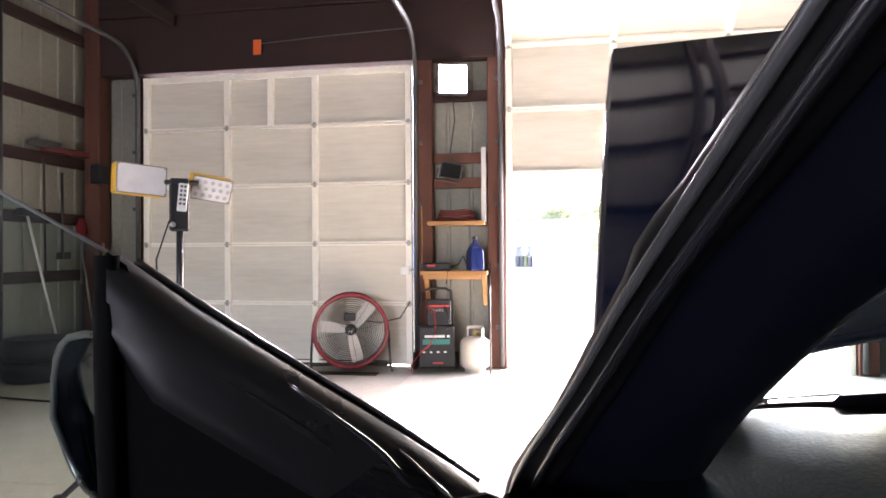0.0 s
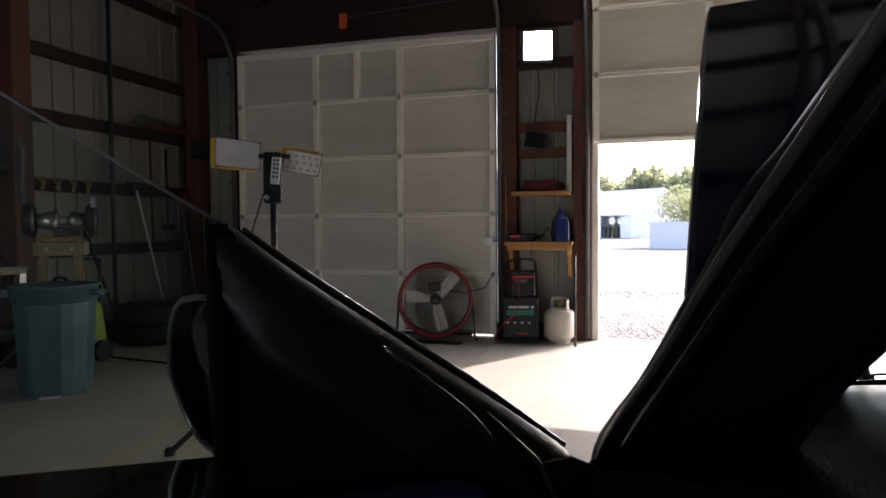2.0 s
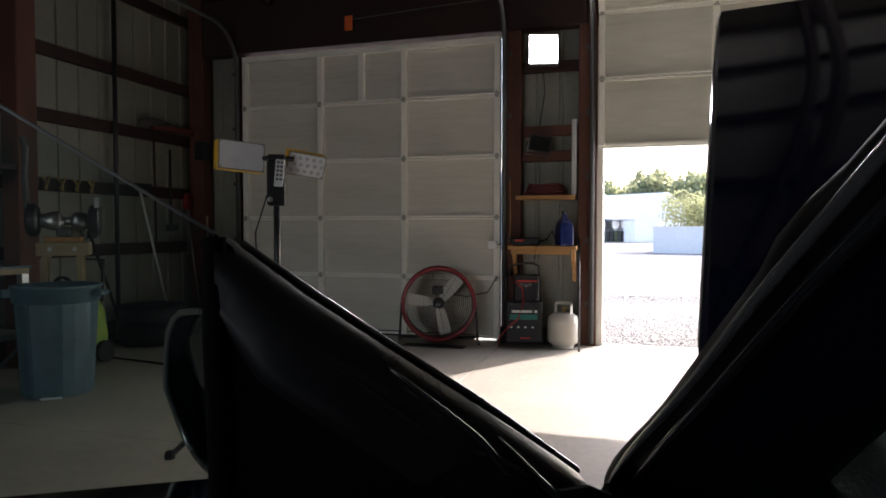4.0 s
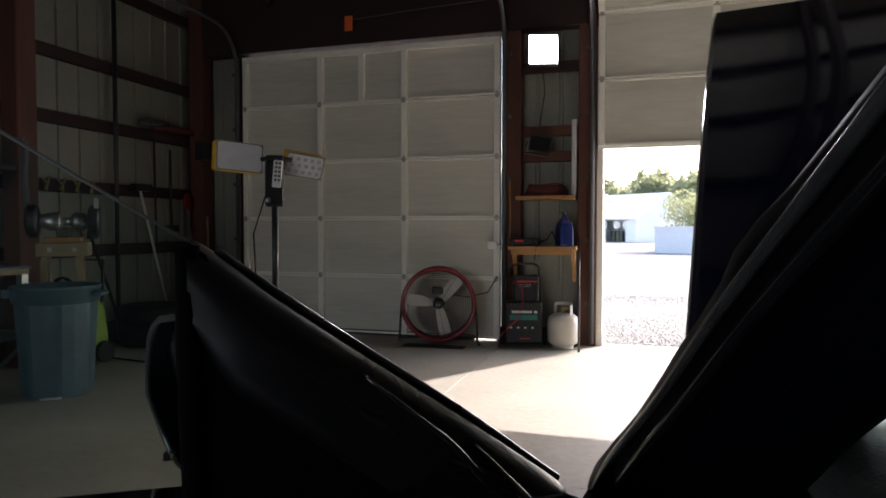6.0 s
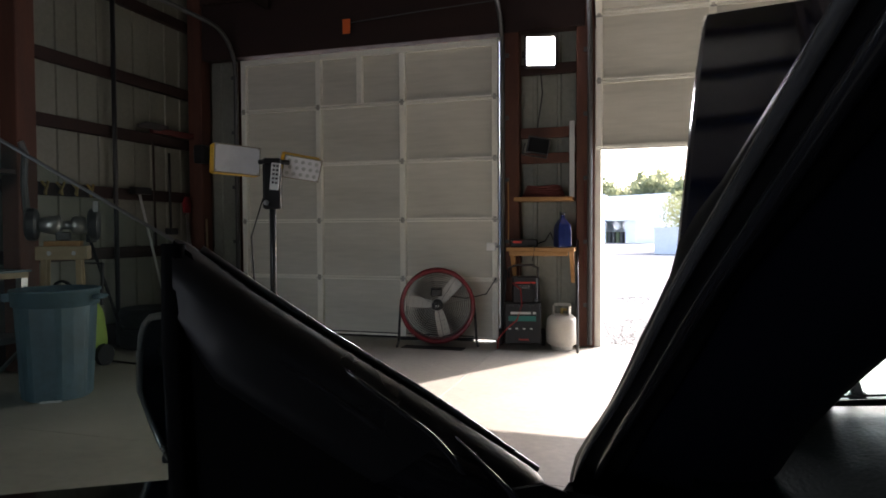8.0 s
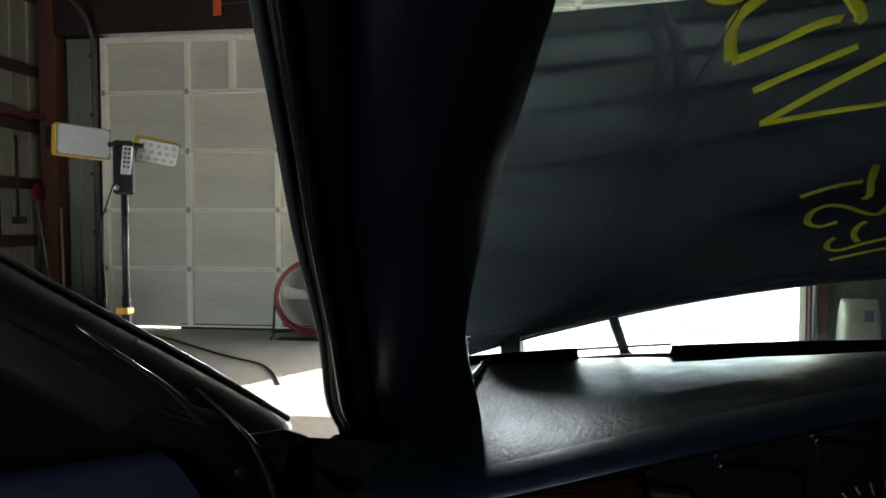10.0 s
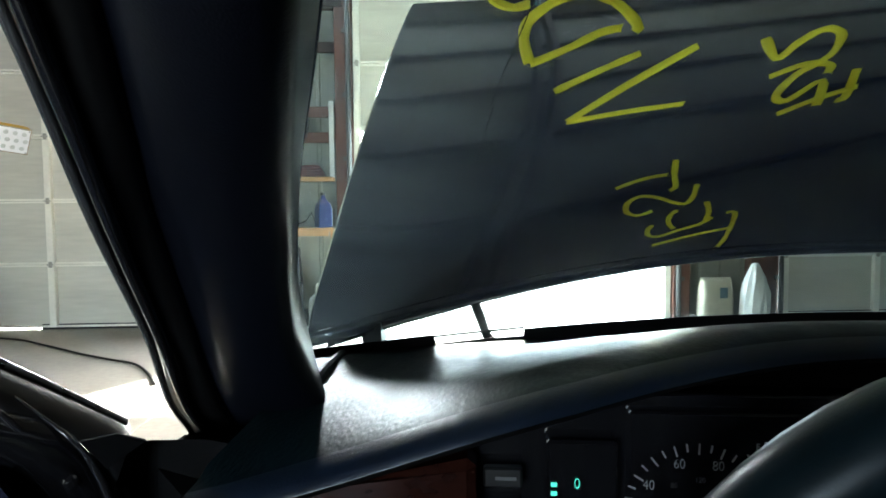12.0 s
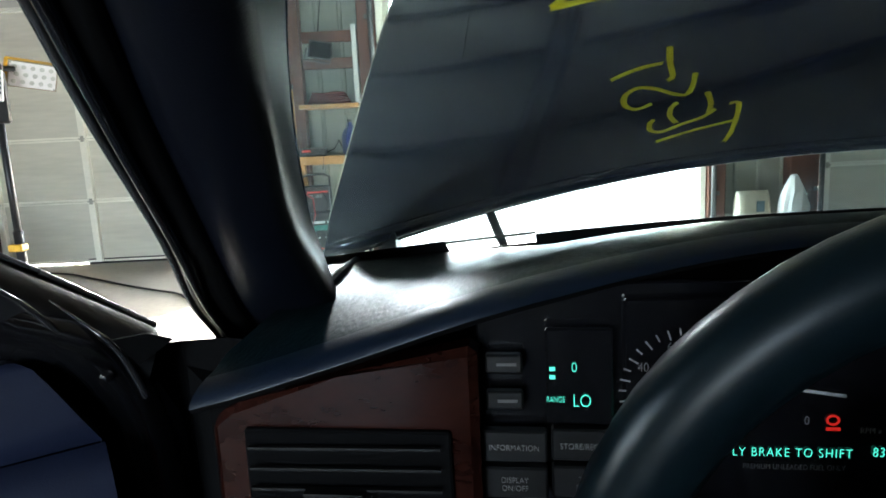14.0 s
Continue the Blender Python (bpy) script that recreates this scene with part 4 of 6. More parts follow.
# cowl in front of the glass
bm = B()
loft(bm, [[(x, shield_y(x, 0.885) + dy, z) for x in [0.06 + 1.44 * j / 20 for j in range(21)]] for dy, z in ((0.01, 0.884), (0.06, 0.868), (0.09, 0.83), (0.10, 0.70))])
cowl = part("cowl_panel", bm, "black_plastic", car, "black plastic cowl panel", smooth=True)
bm = B()
tube(bm, [(0.10 + 0.62 * t, shield_y(0.10 + 0.62 * t, 0.886) + 0.03, 0.877 + 0.003 * math.sin(t * 9)) for t in [k / 14 for k in range(15)]], 0.005, 6)
part("wiper_blade", bm, "rubber", cowl, "black wiper blade")
for f in (lambda p: p, mirror_x):
    for y in (1.08, -2.35):
        m = Matrix.Translation(f((0.02, y, 0.33))) @ Matrix.Rotation(math.pi / 2, 4, "Y")
        w = part("wheel", lathe(B(), [(0.20, -0.09), (0.30, -0.10), (0.33, -0.07), (0.33, 0.07), (0.30, 0.10), (0.20, 0.09)], 28, m), "rubber", car, smooth=True)
        part("rim", lathe(B(), [(0.04, -0.10), (0.19, -0.095), (0.20, -0.02), (0.20, 0.02), (0.19, 0.095), (0.04, 0.10)], 20, m), "steel", w)

# ---- the open driver door ----
D0, DU, DN = Vector((-0.017, 0.106, 0)), Vector((-0.755, -0.655, 0)), Vector((0.655, -0.755, 0))


def dd(u, z, n=0.0):
    """A point of the door: u along it from the hinge, z up, n towards the cabin."""
    return D0 + DU * u + DN * n + Vector((0, 0, z))


door = part("driver_door", prism(B(), [dd(-0.02, 0.30, -0.005), dd(1.15, 0.30, -0.005), dd(1.18, 0.60, -0.005), dd(1.15, 0.885, -0.005), dd(0.235, 0.872, -0.005), dd(0.0, 0.845, -0.005), dd(-0.02, 0.80, -0.005)], -DN * 0.10), "paint", car, "wide-open navy driver door", bevel=0.008)
# rounded front seal that follows the windshield pillar
LINE = [(-0.012, 0.876), (0.0, 0.887), (0.06, 0.930), (0.12, 0.971), (0.18, 1.013), (0.225, 1.046), (0.236, 1.052)]


# sail panel: raised rim, rolled edge and sunken inner face
N1 = 22
secs = []
for k in range(N1 + 1):
    t = k / N1
    p = curve_at([(u, z, 0) for u, z in LINE], t)
    u, z = p.x, p.y
    w = 0.060 * (1 - 0.30 * t)          # rim width, downward
    g = min(1.0, max(0.0, (0.236 - u) / 0.05))          # the rim closes at the tip
    secs.append([dd(u + 0.004 * g, z - 0.012, -0.05), dd(u, z, -0.035), dd(u + 0.004 * g, z + 0.001, -0.012), dd(u + 0.010 * g, z - 0.010, 0.003 + 0.001 * g), dd(u + 0.016 * g, z - 0.024, 0.003 + 0.005 * g), dd(u + 0.022 * g, z - 0.040, 0.001 + 0.005 * g),
                 dd(u + 0.026 * g, z - w, 0.002), dd(u + 0.028 * g, z - w - 0.006, -0.006)])
part("sail_rim", loft(B(), secs), "satin_black", door, "glossy black rolled rim of the mirror corner", smooth=True)
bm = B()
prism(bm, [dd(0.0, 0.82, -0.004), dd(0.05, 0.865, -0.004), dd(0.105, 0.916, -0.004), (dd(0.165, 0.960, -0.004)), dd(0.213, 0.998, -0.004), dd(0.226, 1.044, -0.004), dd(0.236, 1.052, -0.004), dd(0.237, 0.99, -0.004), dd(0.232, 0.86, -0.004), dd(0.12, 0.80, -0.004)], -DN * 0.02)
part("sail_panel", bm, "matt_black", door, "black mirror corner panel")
bm = B()
tube(bm, [dd(0.214, 1.0065, 0.002), dd(0.190, 0.988, 0.004), dd(0.156, 0.963, 0.005), dd(0.124, 0.939, 0.006), dd(0.097, 0.915, 0.004), dd(0.084, 0.895, 0.0)], 0.0030, 8)
part("sail_bead", bm, "bead_gloss", door, smooth=True)
bm = B()
tube(bm, [dd(0.236, 1.050, -0.004), dd(0.2365, 0.99, -0.004), dd(0.233, 0.88, -0.004)], 0.007, 8)
part("glass_channel", bm, "matt_black", door, "black rubber glass channel", smooth=True)
# flap of the seal by the hinge, and a screw
bm = B()
prism(bm, [dd(-0.014, 0.877, 0.010), dd(0.004, 0.886, 0.012), dd(0.027, 0.886, 0.014), dd(0.012, 0.863, 0.012)], DN * 0.004)
part("seal_flap", bm, "matt_black", door, "curled rubber end of the seal")
# ridges laid along the rim's highlight lines; the last has its highlight as colour
for r, n, line in ((0.0035, 0.013, [(0.135, 0.969), (0.126, 0.962), (0.100, 0.941), (0.0785, 0.922), (0.062, 0.900), (0.0533, 0.880), (0.045, 0.850)]),
                   (0.0034, 0.012, [(0.062, 0.919), (0.040, 0.896), (0.0273, 0.881), (0.0166, 0.8585), (0.0094, 0.836)]),
                   (0.0028, -0.024, [(-0.008, 0.881), (0.003, 0.889), (0.06, 0.932), (0.12, 0.973), (0.18, 1.015), (0.222, 1.046)])):
    bm = B()
    tube(bm, [dd(*curve_at([(u, z, 0) for u, z in line], k / 24).xy, n - 0.012 * max(0.0, 1 - k / 9) * (n > 0)) for k in range(25)], r * (0.25 if n > 0 else 1), 8, r)
    part("rim_bead", bm, "bead_gloss" if n > 0 else "bright_edge", door, "ridge of the rim that draws a highlight line", smooth=True)
bm = B()
m = Matrix.Translation(dd(0.034, 0.860, 0.016)) @ DN.to_track_quat("Z", "Y").to_matrix().to_4x4()
lathe(bm, [(0.0015, 0.004), (0.004, 0.003), (0.005, 0.001), (0.005, -0.012)], 10, m)
part("screw", bm, "gloss_black", door)
# rolled inner frame below the sail
secs = []
for k in range(13):
    t = k / 12
    p = curve_at([(0.10, 0.905, 0), (0.065, 0.890, 0), (0.040, 0.860, 0), (0.022, 0.810, 0), (0.012, 0.74, 0), (0.008, 0.60, 0), (0.008, 0.40, 0)], t)
    secs.append([dd(p.x - 0.030, p.y + 0.004, -0.012), dd(p.x - 0.022, p.y + 0.010, 0.006), dd(p.x - 0.004, p.y + 0.006, 0.018), dd(p.x + 0.012, p.y - 0.004, 0.016), dd(p.x + 0.024, p.y - 0.012, 0.0)])
part("hinge_edge", loft(B(), secs), "gloss_black", door, smooth=True)
# blue upholstered panel with an upper roll and a seam
bm = B()
loft(bm, [[dd(u0 + (1.09 - u0) * j / 16, z, n) for j in range(17)] for u0, z, n in ((0.096, 0.868, -0.002), (0.092, 0.882, 0.012), (0.088, 0.885, 0.024), (0.078, 0.880, 0.031), (0.070, 0.868, 0.035), (0.054, 0.840, 0.038), (0.046, 0.826, 0.038), (0.043, 0.819, 0.032))])
part("upper_panel", bm, "door_blue", door, "dark blue moulded upper door panel", smooth=True)
bm = B()
loft(bm, [[dd(u0 + (1.09 - u0) * j / 16, z, n) for j in range(17)] for u0, z, n in [(0.042 - 0.05 * (0.8185 - z), z, n) for z, n in ((0.8185, 0.034), (0.812, 0.048), (0.800, 0.055), (0.70, 0.058), (0.60, 0.045), (0.40, 0.035), (0.36, 0.0))]])
part("lower_panel", bm, "door_blue", door, "dark blue padded lower door panel", smooth=True)
bm = B()
loft(bm, [[dd(0.094, 0.880, 0.0), dd(0.071, 0.868, 0.0), dd(0.044, 0.82, 0.0), dd(0.022, 0.36, 0.0)], [dd(0.090, 0.880, 0.024), dd(0.071, 0.868, 0.034), dd(0.044, 0.82, 0.033), dd(0.022, 0.36, 0.034)]])
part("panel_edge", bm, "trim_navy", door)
# window glass, wound up; its front edge slopes with the pillar
bm = B()
gl = [dd(0.2365, 1.052, -0.010), dd(0.2365, 0.86, -0.010), dd(1.12, 0.90, -0.010), dd(1.12, 1.25, -0.010), dd(0.95, 1.30, -0.010), dd(0.72, 1.285, -0.010), dd(0.52, 1.225, -0.010), dd(0.352, 1.126, -0.010), dd(0.290, 1.086, -0.010)]
bm.faces.new([bm.verts.new(p) for p in gl])
g = part("window_glass", bm, "side_glass", door, "raised frameless tinted side window", smooth=False)
g.visible_shadow = False
bm = B()
tube(bm, [gl[0], gl[8], gl[7], gl[6], gl[5], gl[4], gl[3]], 0.0012, 6)
part("glass_rim", bm, "glass_edge", door, "ground edge of the side window", smooth=True)

# outside mirror
mh = []
c0 = dd(0.252, 0.930, -0.120) + Vector((0.017, 0.018, 0))
fw = (DU * 0.93 + DN * 0.37).normalized()           # the way the mirror looks
ax = (DU * 0.37 - DN * 0.93).normalized()           # along the mirror, outward
for k, (du, sc) in enumerate(((-0.075, 0.25), (-0.07, 0.60), (-0.05, 0.86), (-0.02, 0.97), (0.02, 1.0), (0.03, 0.98))):
    ring = []
    for j in range(20):
        a = 2 * math.pi * j / 20
        ca, sa = math.cos(a), math.sin(a)
        ex, ez = abs(ca) ** 0.6 * (1 if ca > 0 else -1) * 0.082, abs(sa) ** 0.6 * (1 if sa > 0 else -1) * 0.066
        ring.append(c0 + fw * (du + 0.30 * min(0.0, ez * sc)) + ax * ex * sc + Vector((0, 0, ez * sc - 0.10 * ex * sc)))
    mh.append(ring)
part("door_mirror", loft(B(), mh, closed=True, caps=False), "paint", door, "dark outside mirror", smooth=True)
# the pale rim colour stands in for the outdoors reflected along it
bm = B()
tube(bm, [p + fw * 0.001 for p in mh[-1]], 0.0028, 6, closed=True)
part("mirror_rim", bm, "bright_edge", door, smooth=True)
bm = B()
bm.faces.new([bm.verts.new(c0 + fw * 0.022 + (p - (c0 + fw * 0.03)) * 0.95) for p in mh[-1]])
part("mirror_glass", bm, "mirror", door, "silvered mirror glass")
bm = B()
beam(bm, dd(0.18, 0.905, -0.02), dd(0.215, 0.900, -0.07), 0.06, 0.045)
part("mirror_arm", bm, "paint", door, bevel=0.006)

# ---- dashboard ----
BROW = [(0.05, -0.010, 0.868), (0.09, -0.018, 0.878), (0.145, -0.004, 0.892), (0.20, -0.006, 0.910), (0.24, -0.002, 0.924), (0.283, 0.010, 0.932), (0.35, 0.060, 0.936), (0.43, 0.115, 0.937), (0.50, 0.142, 0.937), (0.60, 0.155, 0.936), (0.78, 0.16, 0.93), (1.10, 0.10, 0.92), (1.50, 0.0, 0.89)]


def brow(x):
    for a, b in zip(BROW[:-1], BROW[1:]):
        if x <= b[0]:
            t = (x - a[0]) / (b[0] - a[0])
            t = max(0.0, t)
            return a[1] + (b[1] - a[1]) * t, a[2] + (b[2] - a[2]) * t
    return BROW[-1][1:]


def smooth_brow(x):
    acc = [brow(min(1.5, max(0.05, x + d))) for d in (-0.03, -0.015, 0, 0.015, 0.03)]
    return sum(a[0] for a in acc) / 5, sum(a[1] for a in acc) / 5


secs, lip, under = [], [], []
NX = 60
for k in range(NX + 1):
    x = 0.082 + 1.433 * k / NX
    yf, zf = smooth_brow(x)
    zb = 0.881 + 0.021 * max(0.0, (0.4 - x) / 0.3)
    yb = shield_y(x, zb + 0.003) - 0.012
    d = yb - yf
    hump = 0.012
    secs.append([(x, yb + 0.004, zb - 0.02), (x, yb, zb), (x, yb - 0.12 * d, zb + 0.004), (x, yb - 0.35 * d, zb + (zf - zb) * 0.42 + hump * 0.5), (x, yb - 0.6 * d, zb + (zf - zb) * 0.72 + hump * 0.9), (x, yb - 0.82 * d, zb + (zf - zb) * 0.93 + hump),
                 (x, yf + 0.034, zf + 0.0092)])
    lip.append([(x, yf + 0.022, zf + 0.0080), (x, yf + 0.012, zf + 0.0058), (x, yf + 0.005, zf + 0.0028), (x, yf + 0.001, zf - 0.0003), (x, yf, zf - 0.003)])
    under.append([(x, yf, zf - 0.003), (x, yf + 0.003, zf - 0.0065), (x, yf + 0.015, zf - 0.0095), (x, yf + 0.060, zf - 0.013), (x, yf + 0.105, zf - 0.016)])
bm = loft(B(), [a + b for a, b in zip(secs, lip)])
for k, f in enumerate(bm.faces):
    f.material_index = 1 if k % (len(secs[0]) + len(lip[0]) - 1) >= len(secs[0]) else 0
dash = part("dashboard", bm, ["dash", "dash_lip"], car, "dark grained vinyl dashboard with scuffed gloss and a navy rolled edge", smooth=True)
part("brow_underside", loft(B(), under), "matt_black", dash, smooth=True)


def on_dash(x, f, up):
    """A point on the dashboard's top, f of the way from the glass to its front edge."""
    s = secs[min(NX, max(0, round((x - 0.082) / 1.433 * NX)))]
    y = s[1][1] + (s[-1][1] - s[1][1]) * f
    for p, q in zip(s[1:-1], s[2:]):
        if q[1] <= y <= p[1]:
            t = (p[1] - y) / max(1e-6, p[1] - q[1])
            return (x, y, p[2] + (q[2] - p[2]) * t + up)
    return (x, y, s[-1][2] + up)


# defroster slot along the top, and the loose trim strip by the pillar
bm = B()
tube(bm, [on_dash(x, 0.30, 0.0) for x in [0.40 + 0.72 * k / 20 for k in range(21)]], 0.0022, 6)
part("defroster_lip", bm, "dash_dark", dash, "black defroster slot lip")
bm = B()
tube(bm, [on_dash(0.104, f, 0.001) for f in (0.06, 0.25, 0.45, 0.62)], 0.0045, 8)
part("end_trim", bm, "dash_lip", dash, "black trim strip at the dashboard end")

FY = 0.10        # the plane of the instruments


def plate(name, x0, x1, z0, z1, material, parent, y=FY, t=0.006, label="", bevel=0.0015):
    bm = B()
    box(bm, (x0, y, z0), (x1, y + t, z1))
    return part(name, bm, material, parent, label, bevel=bevel)


plate("cluster_backing", 0.235, 0.70, 0.70, 0.915, "screen_black", dash, FY + 0.012, 0.01)
bm = B()
prism(bm, [(0.040, FY - 0.022, 0.62), (0.238, FY - 0.022, 0.62), (0.238, FY - 0.022, 0.880), (0.14, FY - 0.022, 0.858), (0.055, FY - 0.022, 0.834), (0.040, FY - 0.022, 0.822)], (0, 0.03, 0))
part("wood_trim", bm, "burl", dash, "glossy dark burl wood trim", bevel=0.006)
vent = plate("air_vent", 0.068, 0.2185, 0.70, 0.820, "matt_black", dash, FY - 0.027, 0.008, "black louvred air vent")
for k in range(7):
    bm = B()
    beam(bm, (0.074, FY - 0.033, 0.716 + k * 0.0155), (0.212, FY - 0.033, 0.718 + k * 0.0155), 0.0035, 0.002)
    part("louvre", bm, "dash_dark", vent)
bm = B()
box(bm, (0.115, FY - 0.042, 0.773), (0.158, FY - 0.034, 0.780))
part("vent_tab", bm, "dash_dark", vent)
# trip display and its buttons
disp = plate("trip_display", 0.284, 0.330, 0.816, 0.886, "screen_black", dash, FY - 0.002, 0.006, "black trip computer display with green digits")
TX = pose(0, 0, 0, 90, 0, 0)


def face_text(text, x, z, size, material, parent, narrow=1.0, align="CENTER", y=FY, label="", gap=1.0):
    return words("lettering", text, size, Matrix.Translation((x, y - 0.0035, z)) @ TX, material, parent, label, align, narrow, gap)


face_text("0", 0.3035, 0.8585, 0.010, "vfd", disp, 0.85)
face_text("LO", 0.3085, 0.834, 0.0135, "vfd", disp, 0.75)
face_text("RANGE", 0.2905, 0.835, 0.0062, "vfd", disp, 0.65)
for z in (0.8515, 0.8575):
    bm = B()
    box(bm, (0.2865, FY - 0.0034, z - 0.0014), (0.2905, FY - 0.003, z + 0.0014))
    part("unreadable_line", bm, "vfd", disp)
for z in (0.861, 0.834):
    b1 = plate("trip_button", 0.242, 0.268, z - 0.007, z + 0.007, "button", dash, FY - 0.004, 0.008)
    plate("button_mark", 0.250, 0.264, z - 0.0012, z + 0.0010, "print_dim", b1, FY - 0.0046, 0.0004, bevel=0)
for x, z, txt in ((0.2605, 0.800, "INFORMATION"), (0.3105, 0.802, "STORE/RECALL"), (0.2605, 0.772, "DISPLAY\nON/OFF"), (0.3105, 0.774, "TRIP\nRESET")):
    b1 = plate("trip_button", x - 0.0235, x + 0.0235, z - 0.012, z + 0.012, "button", dash, FY - 0.006, 0.010)
    face_text(txt, x, z, 0.0062, "print_grey", b1, 0.85, y=FY - 0.004)
# speedometer
cl = plate("instrument_face", 0.338, 0.62, 0.76, 0.905, "screen_black", dash, FY + 0.004, 0.006, "black instrument face with printed dials")
SX, SZ, SR = 0.381, 0.838, 0.047
IY = FY + 0.006
for k in range(21):
    a = radians(188 - 10 * k)
    r0, r1 = SR - (0.007 if k % 2 == 0 else 0.005), SR
    bm = B()
    beam(bm, (SX + r0 * math.cos(a), IY - 0.003, SZ + r0 * math.sin(a)), (SX + r1 * math.cos(a), IY - 0.003, SZ + r1 * math.sin(a)), 0.0010, 0.0006, (0, 1, 0))
    part("dial_tick", bm, "print_grey", cl)
for k, v in enumerate(("20", "40", "60", "80", "100")):
    a = radians(188 - 40 * k)
    face_text(v, SX + 0.036 * math.cos(a), SZ + 0.035 * math.sin(a), 0.0092, "print_grey", cl, 0.85, y=IY)
for k, v in enumerate(("40", "80", "120", "160")):
    a = radians(165 - 40 * k)
    face_text(v, SX + 0.025 * math.cos(a), SZ + 0.023 * math.sin(a), 0.005, "print_dim", cl, 0.9, y=IY)
# fuel gauge beside it
for k in range(5):
    a = radians(140 - 25 * k)
    bm = B()
    beam(bm, (0.437 + 0.026 * math.cos(a), IY - 0.003, 0.858 + 0.026 * math.sin(a)), (0.437 + 0.032 * math.cos(a), IY - 0.003, 0.858 + 0.032 * math.sin(a)), 0.0015, 0.0006, (0, 1, 0))
    part("dial_tick", bm, "print_grey", cl)
bm = B()
beam(bm, (0.428, IY - 0.005, 0.868), (0.4325, IY - 0.005, 0.886), 0.003, 0.001, (0, 1, 0))
part("needle", bm, "print_grey", cl, "white fuel needle")
face_text("E", 0.419, 0.884, 0.006, "print_grey", cl, y=IY)
face_text("F", 0.456, 0.884, 0.006, "print_grey", cl, y=IY)
bm = B()
beam(bm, (0.452, IY - 0.005, 0.842), (0.480, IY - 0.005, 0.838), 0.0022, 0.001, (0, 1, 0))
part("needle", bm, "print_grey", cl, "white rev counter needle")
face_text("0", 0.457, 0.8195, 0.009, "print_grey", cl, 0.8, y=IY)
face_text("RPM x 1000", 0.503, 0.813, 0.006, "print_grey", cl, 0.85, y=IY)
face_text("APPLY BRAKE TO SHIFT", 0.441, 0.7960, 0.0092, "vfd", cl, 0.80, y=IY, gap=1.2)
face_text("83", 0.503, 0.7975, 0.0098, "vfd", cl, 0.75, y=IY, gap=1.15)
face_text("PREMIUM UNLEADED FUEL ONLY", 0.450, 0.7855, 0.0055, "print_dim", cl, 0.8, y=IY)
part("warning_light", tube(B(), [(0.4735 + 0.0037 * math.cos(a), IY - 0.003, 0.820 + 0.0031 * math.sin(a)) for a in [k * math.pi / 8 for k in range(16)]], 0.0008, 6, closed=True), "warn_red", cl, "lit red brake warning light")
plate("warning_word", 0.4695, 0.4785, 0.8125, 0.8147, "warn_red", cl, IY - 0.003, 0.0005, bevel=0)

# steering wheel
WC, WR = Vector((0.472, -0.08, 0.815)), 0.1655
wt = Matrix.Translation(WC) @ Matrix.Rotation(radians(6), 4, "X")
bm = B()
tube(bm, [wt @ Vector((WR * math.cos(a), 0, WR * math.sin(a))) for a in [2 * math.pi * k / 64 for k in range(64)]], 0.0205, 14, closed=True)
sw = part("steering_wheel", bm, "wheel_leather", car, "dark leather steering wheel", smooth=True)
bm = B()
lathe(bm, [(0.01, -0.03), (0.06, -0.028), (0.075, -0.01), (0.07, 0.02), (0.03, 0.04)], 24, wt @ Matrix.Rotation(radians(90), 4, "X") @ Matrix.Translation((0, 0, 0)))
part("hub", bm, "wheel_leather", sw, smooth=True)
for a in (-35, 215, 270):
    bm = B()
    ca, sa = math.cos(radians(a)), math.sin(radians(a))
    beam(bm, wt @ Vector((0.06 * ca, 0.005, 0.06 * sa)), wt @ Vector((WR * ca, 0, WR * sa)), 0.04, 0.018, (0, 1, 0))
    part("spoke", bm, "wheel_leather", sw, bevel=0.006)
bm = B()
tube(bm, [wt @ Vector((0, 0.03, -0.03)), (0.472, 0.11, 0.695)], 0.030, 14)
part("column", bm, "dash_dark", sw, smooth=True)

# ---- things in the garage ----
def facing(x, y, z, deg):
    """Local -y turned by deg towards +x."""
    return pose(x, y, z, 0, 0, deg)


def lit_lamp():
    t = thing("work_lamp", "glaring square LED work lamp fixed high on the post", "work lamp", facing(-1.68, 5.24, 2.78, 14) @ Matrix.Scale(0.92, 4))
    bm = B()
    box(bm, (-0.16, -0.03, -0.16), (0.16, 0.05, 0.16))
    part("housing", bm, "black_metal", t, bevel=0.012)
    bm = B()
    box(bm, (-0.14, -0.036, -0.14), (0.14, -0.031, 0.14))
    part("lens", bm, "lamp_on", t, "glowing white lens")
    bm = B()
    tube(bm, [(-0.175, 0.0, 0.0), (-0.175, 0.10, -0.02), (0.175, 0.10, -0.02), (0.175, 0.0, 0.0)], 0.01, 6)
    part("bracket", bm, "black_metal", t)
    bm = B()
    tube(bm, [(0, 0.05, -0.12), (0.03, 0.09, -0.4), (-0.02, 0.10, -0.75)], 0.006, 6)
    part("cord", bm, "rubber", t)


lit_lamp()


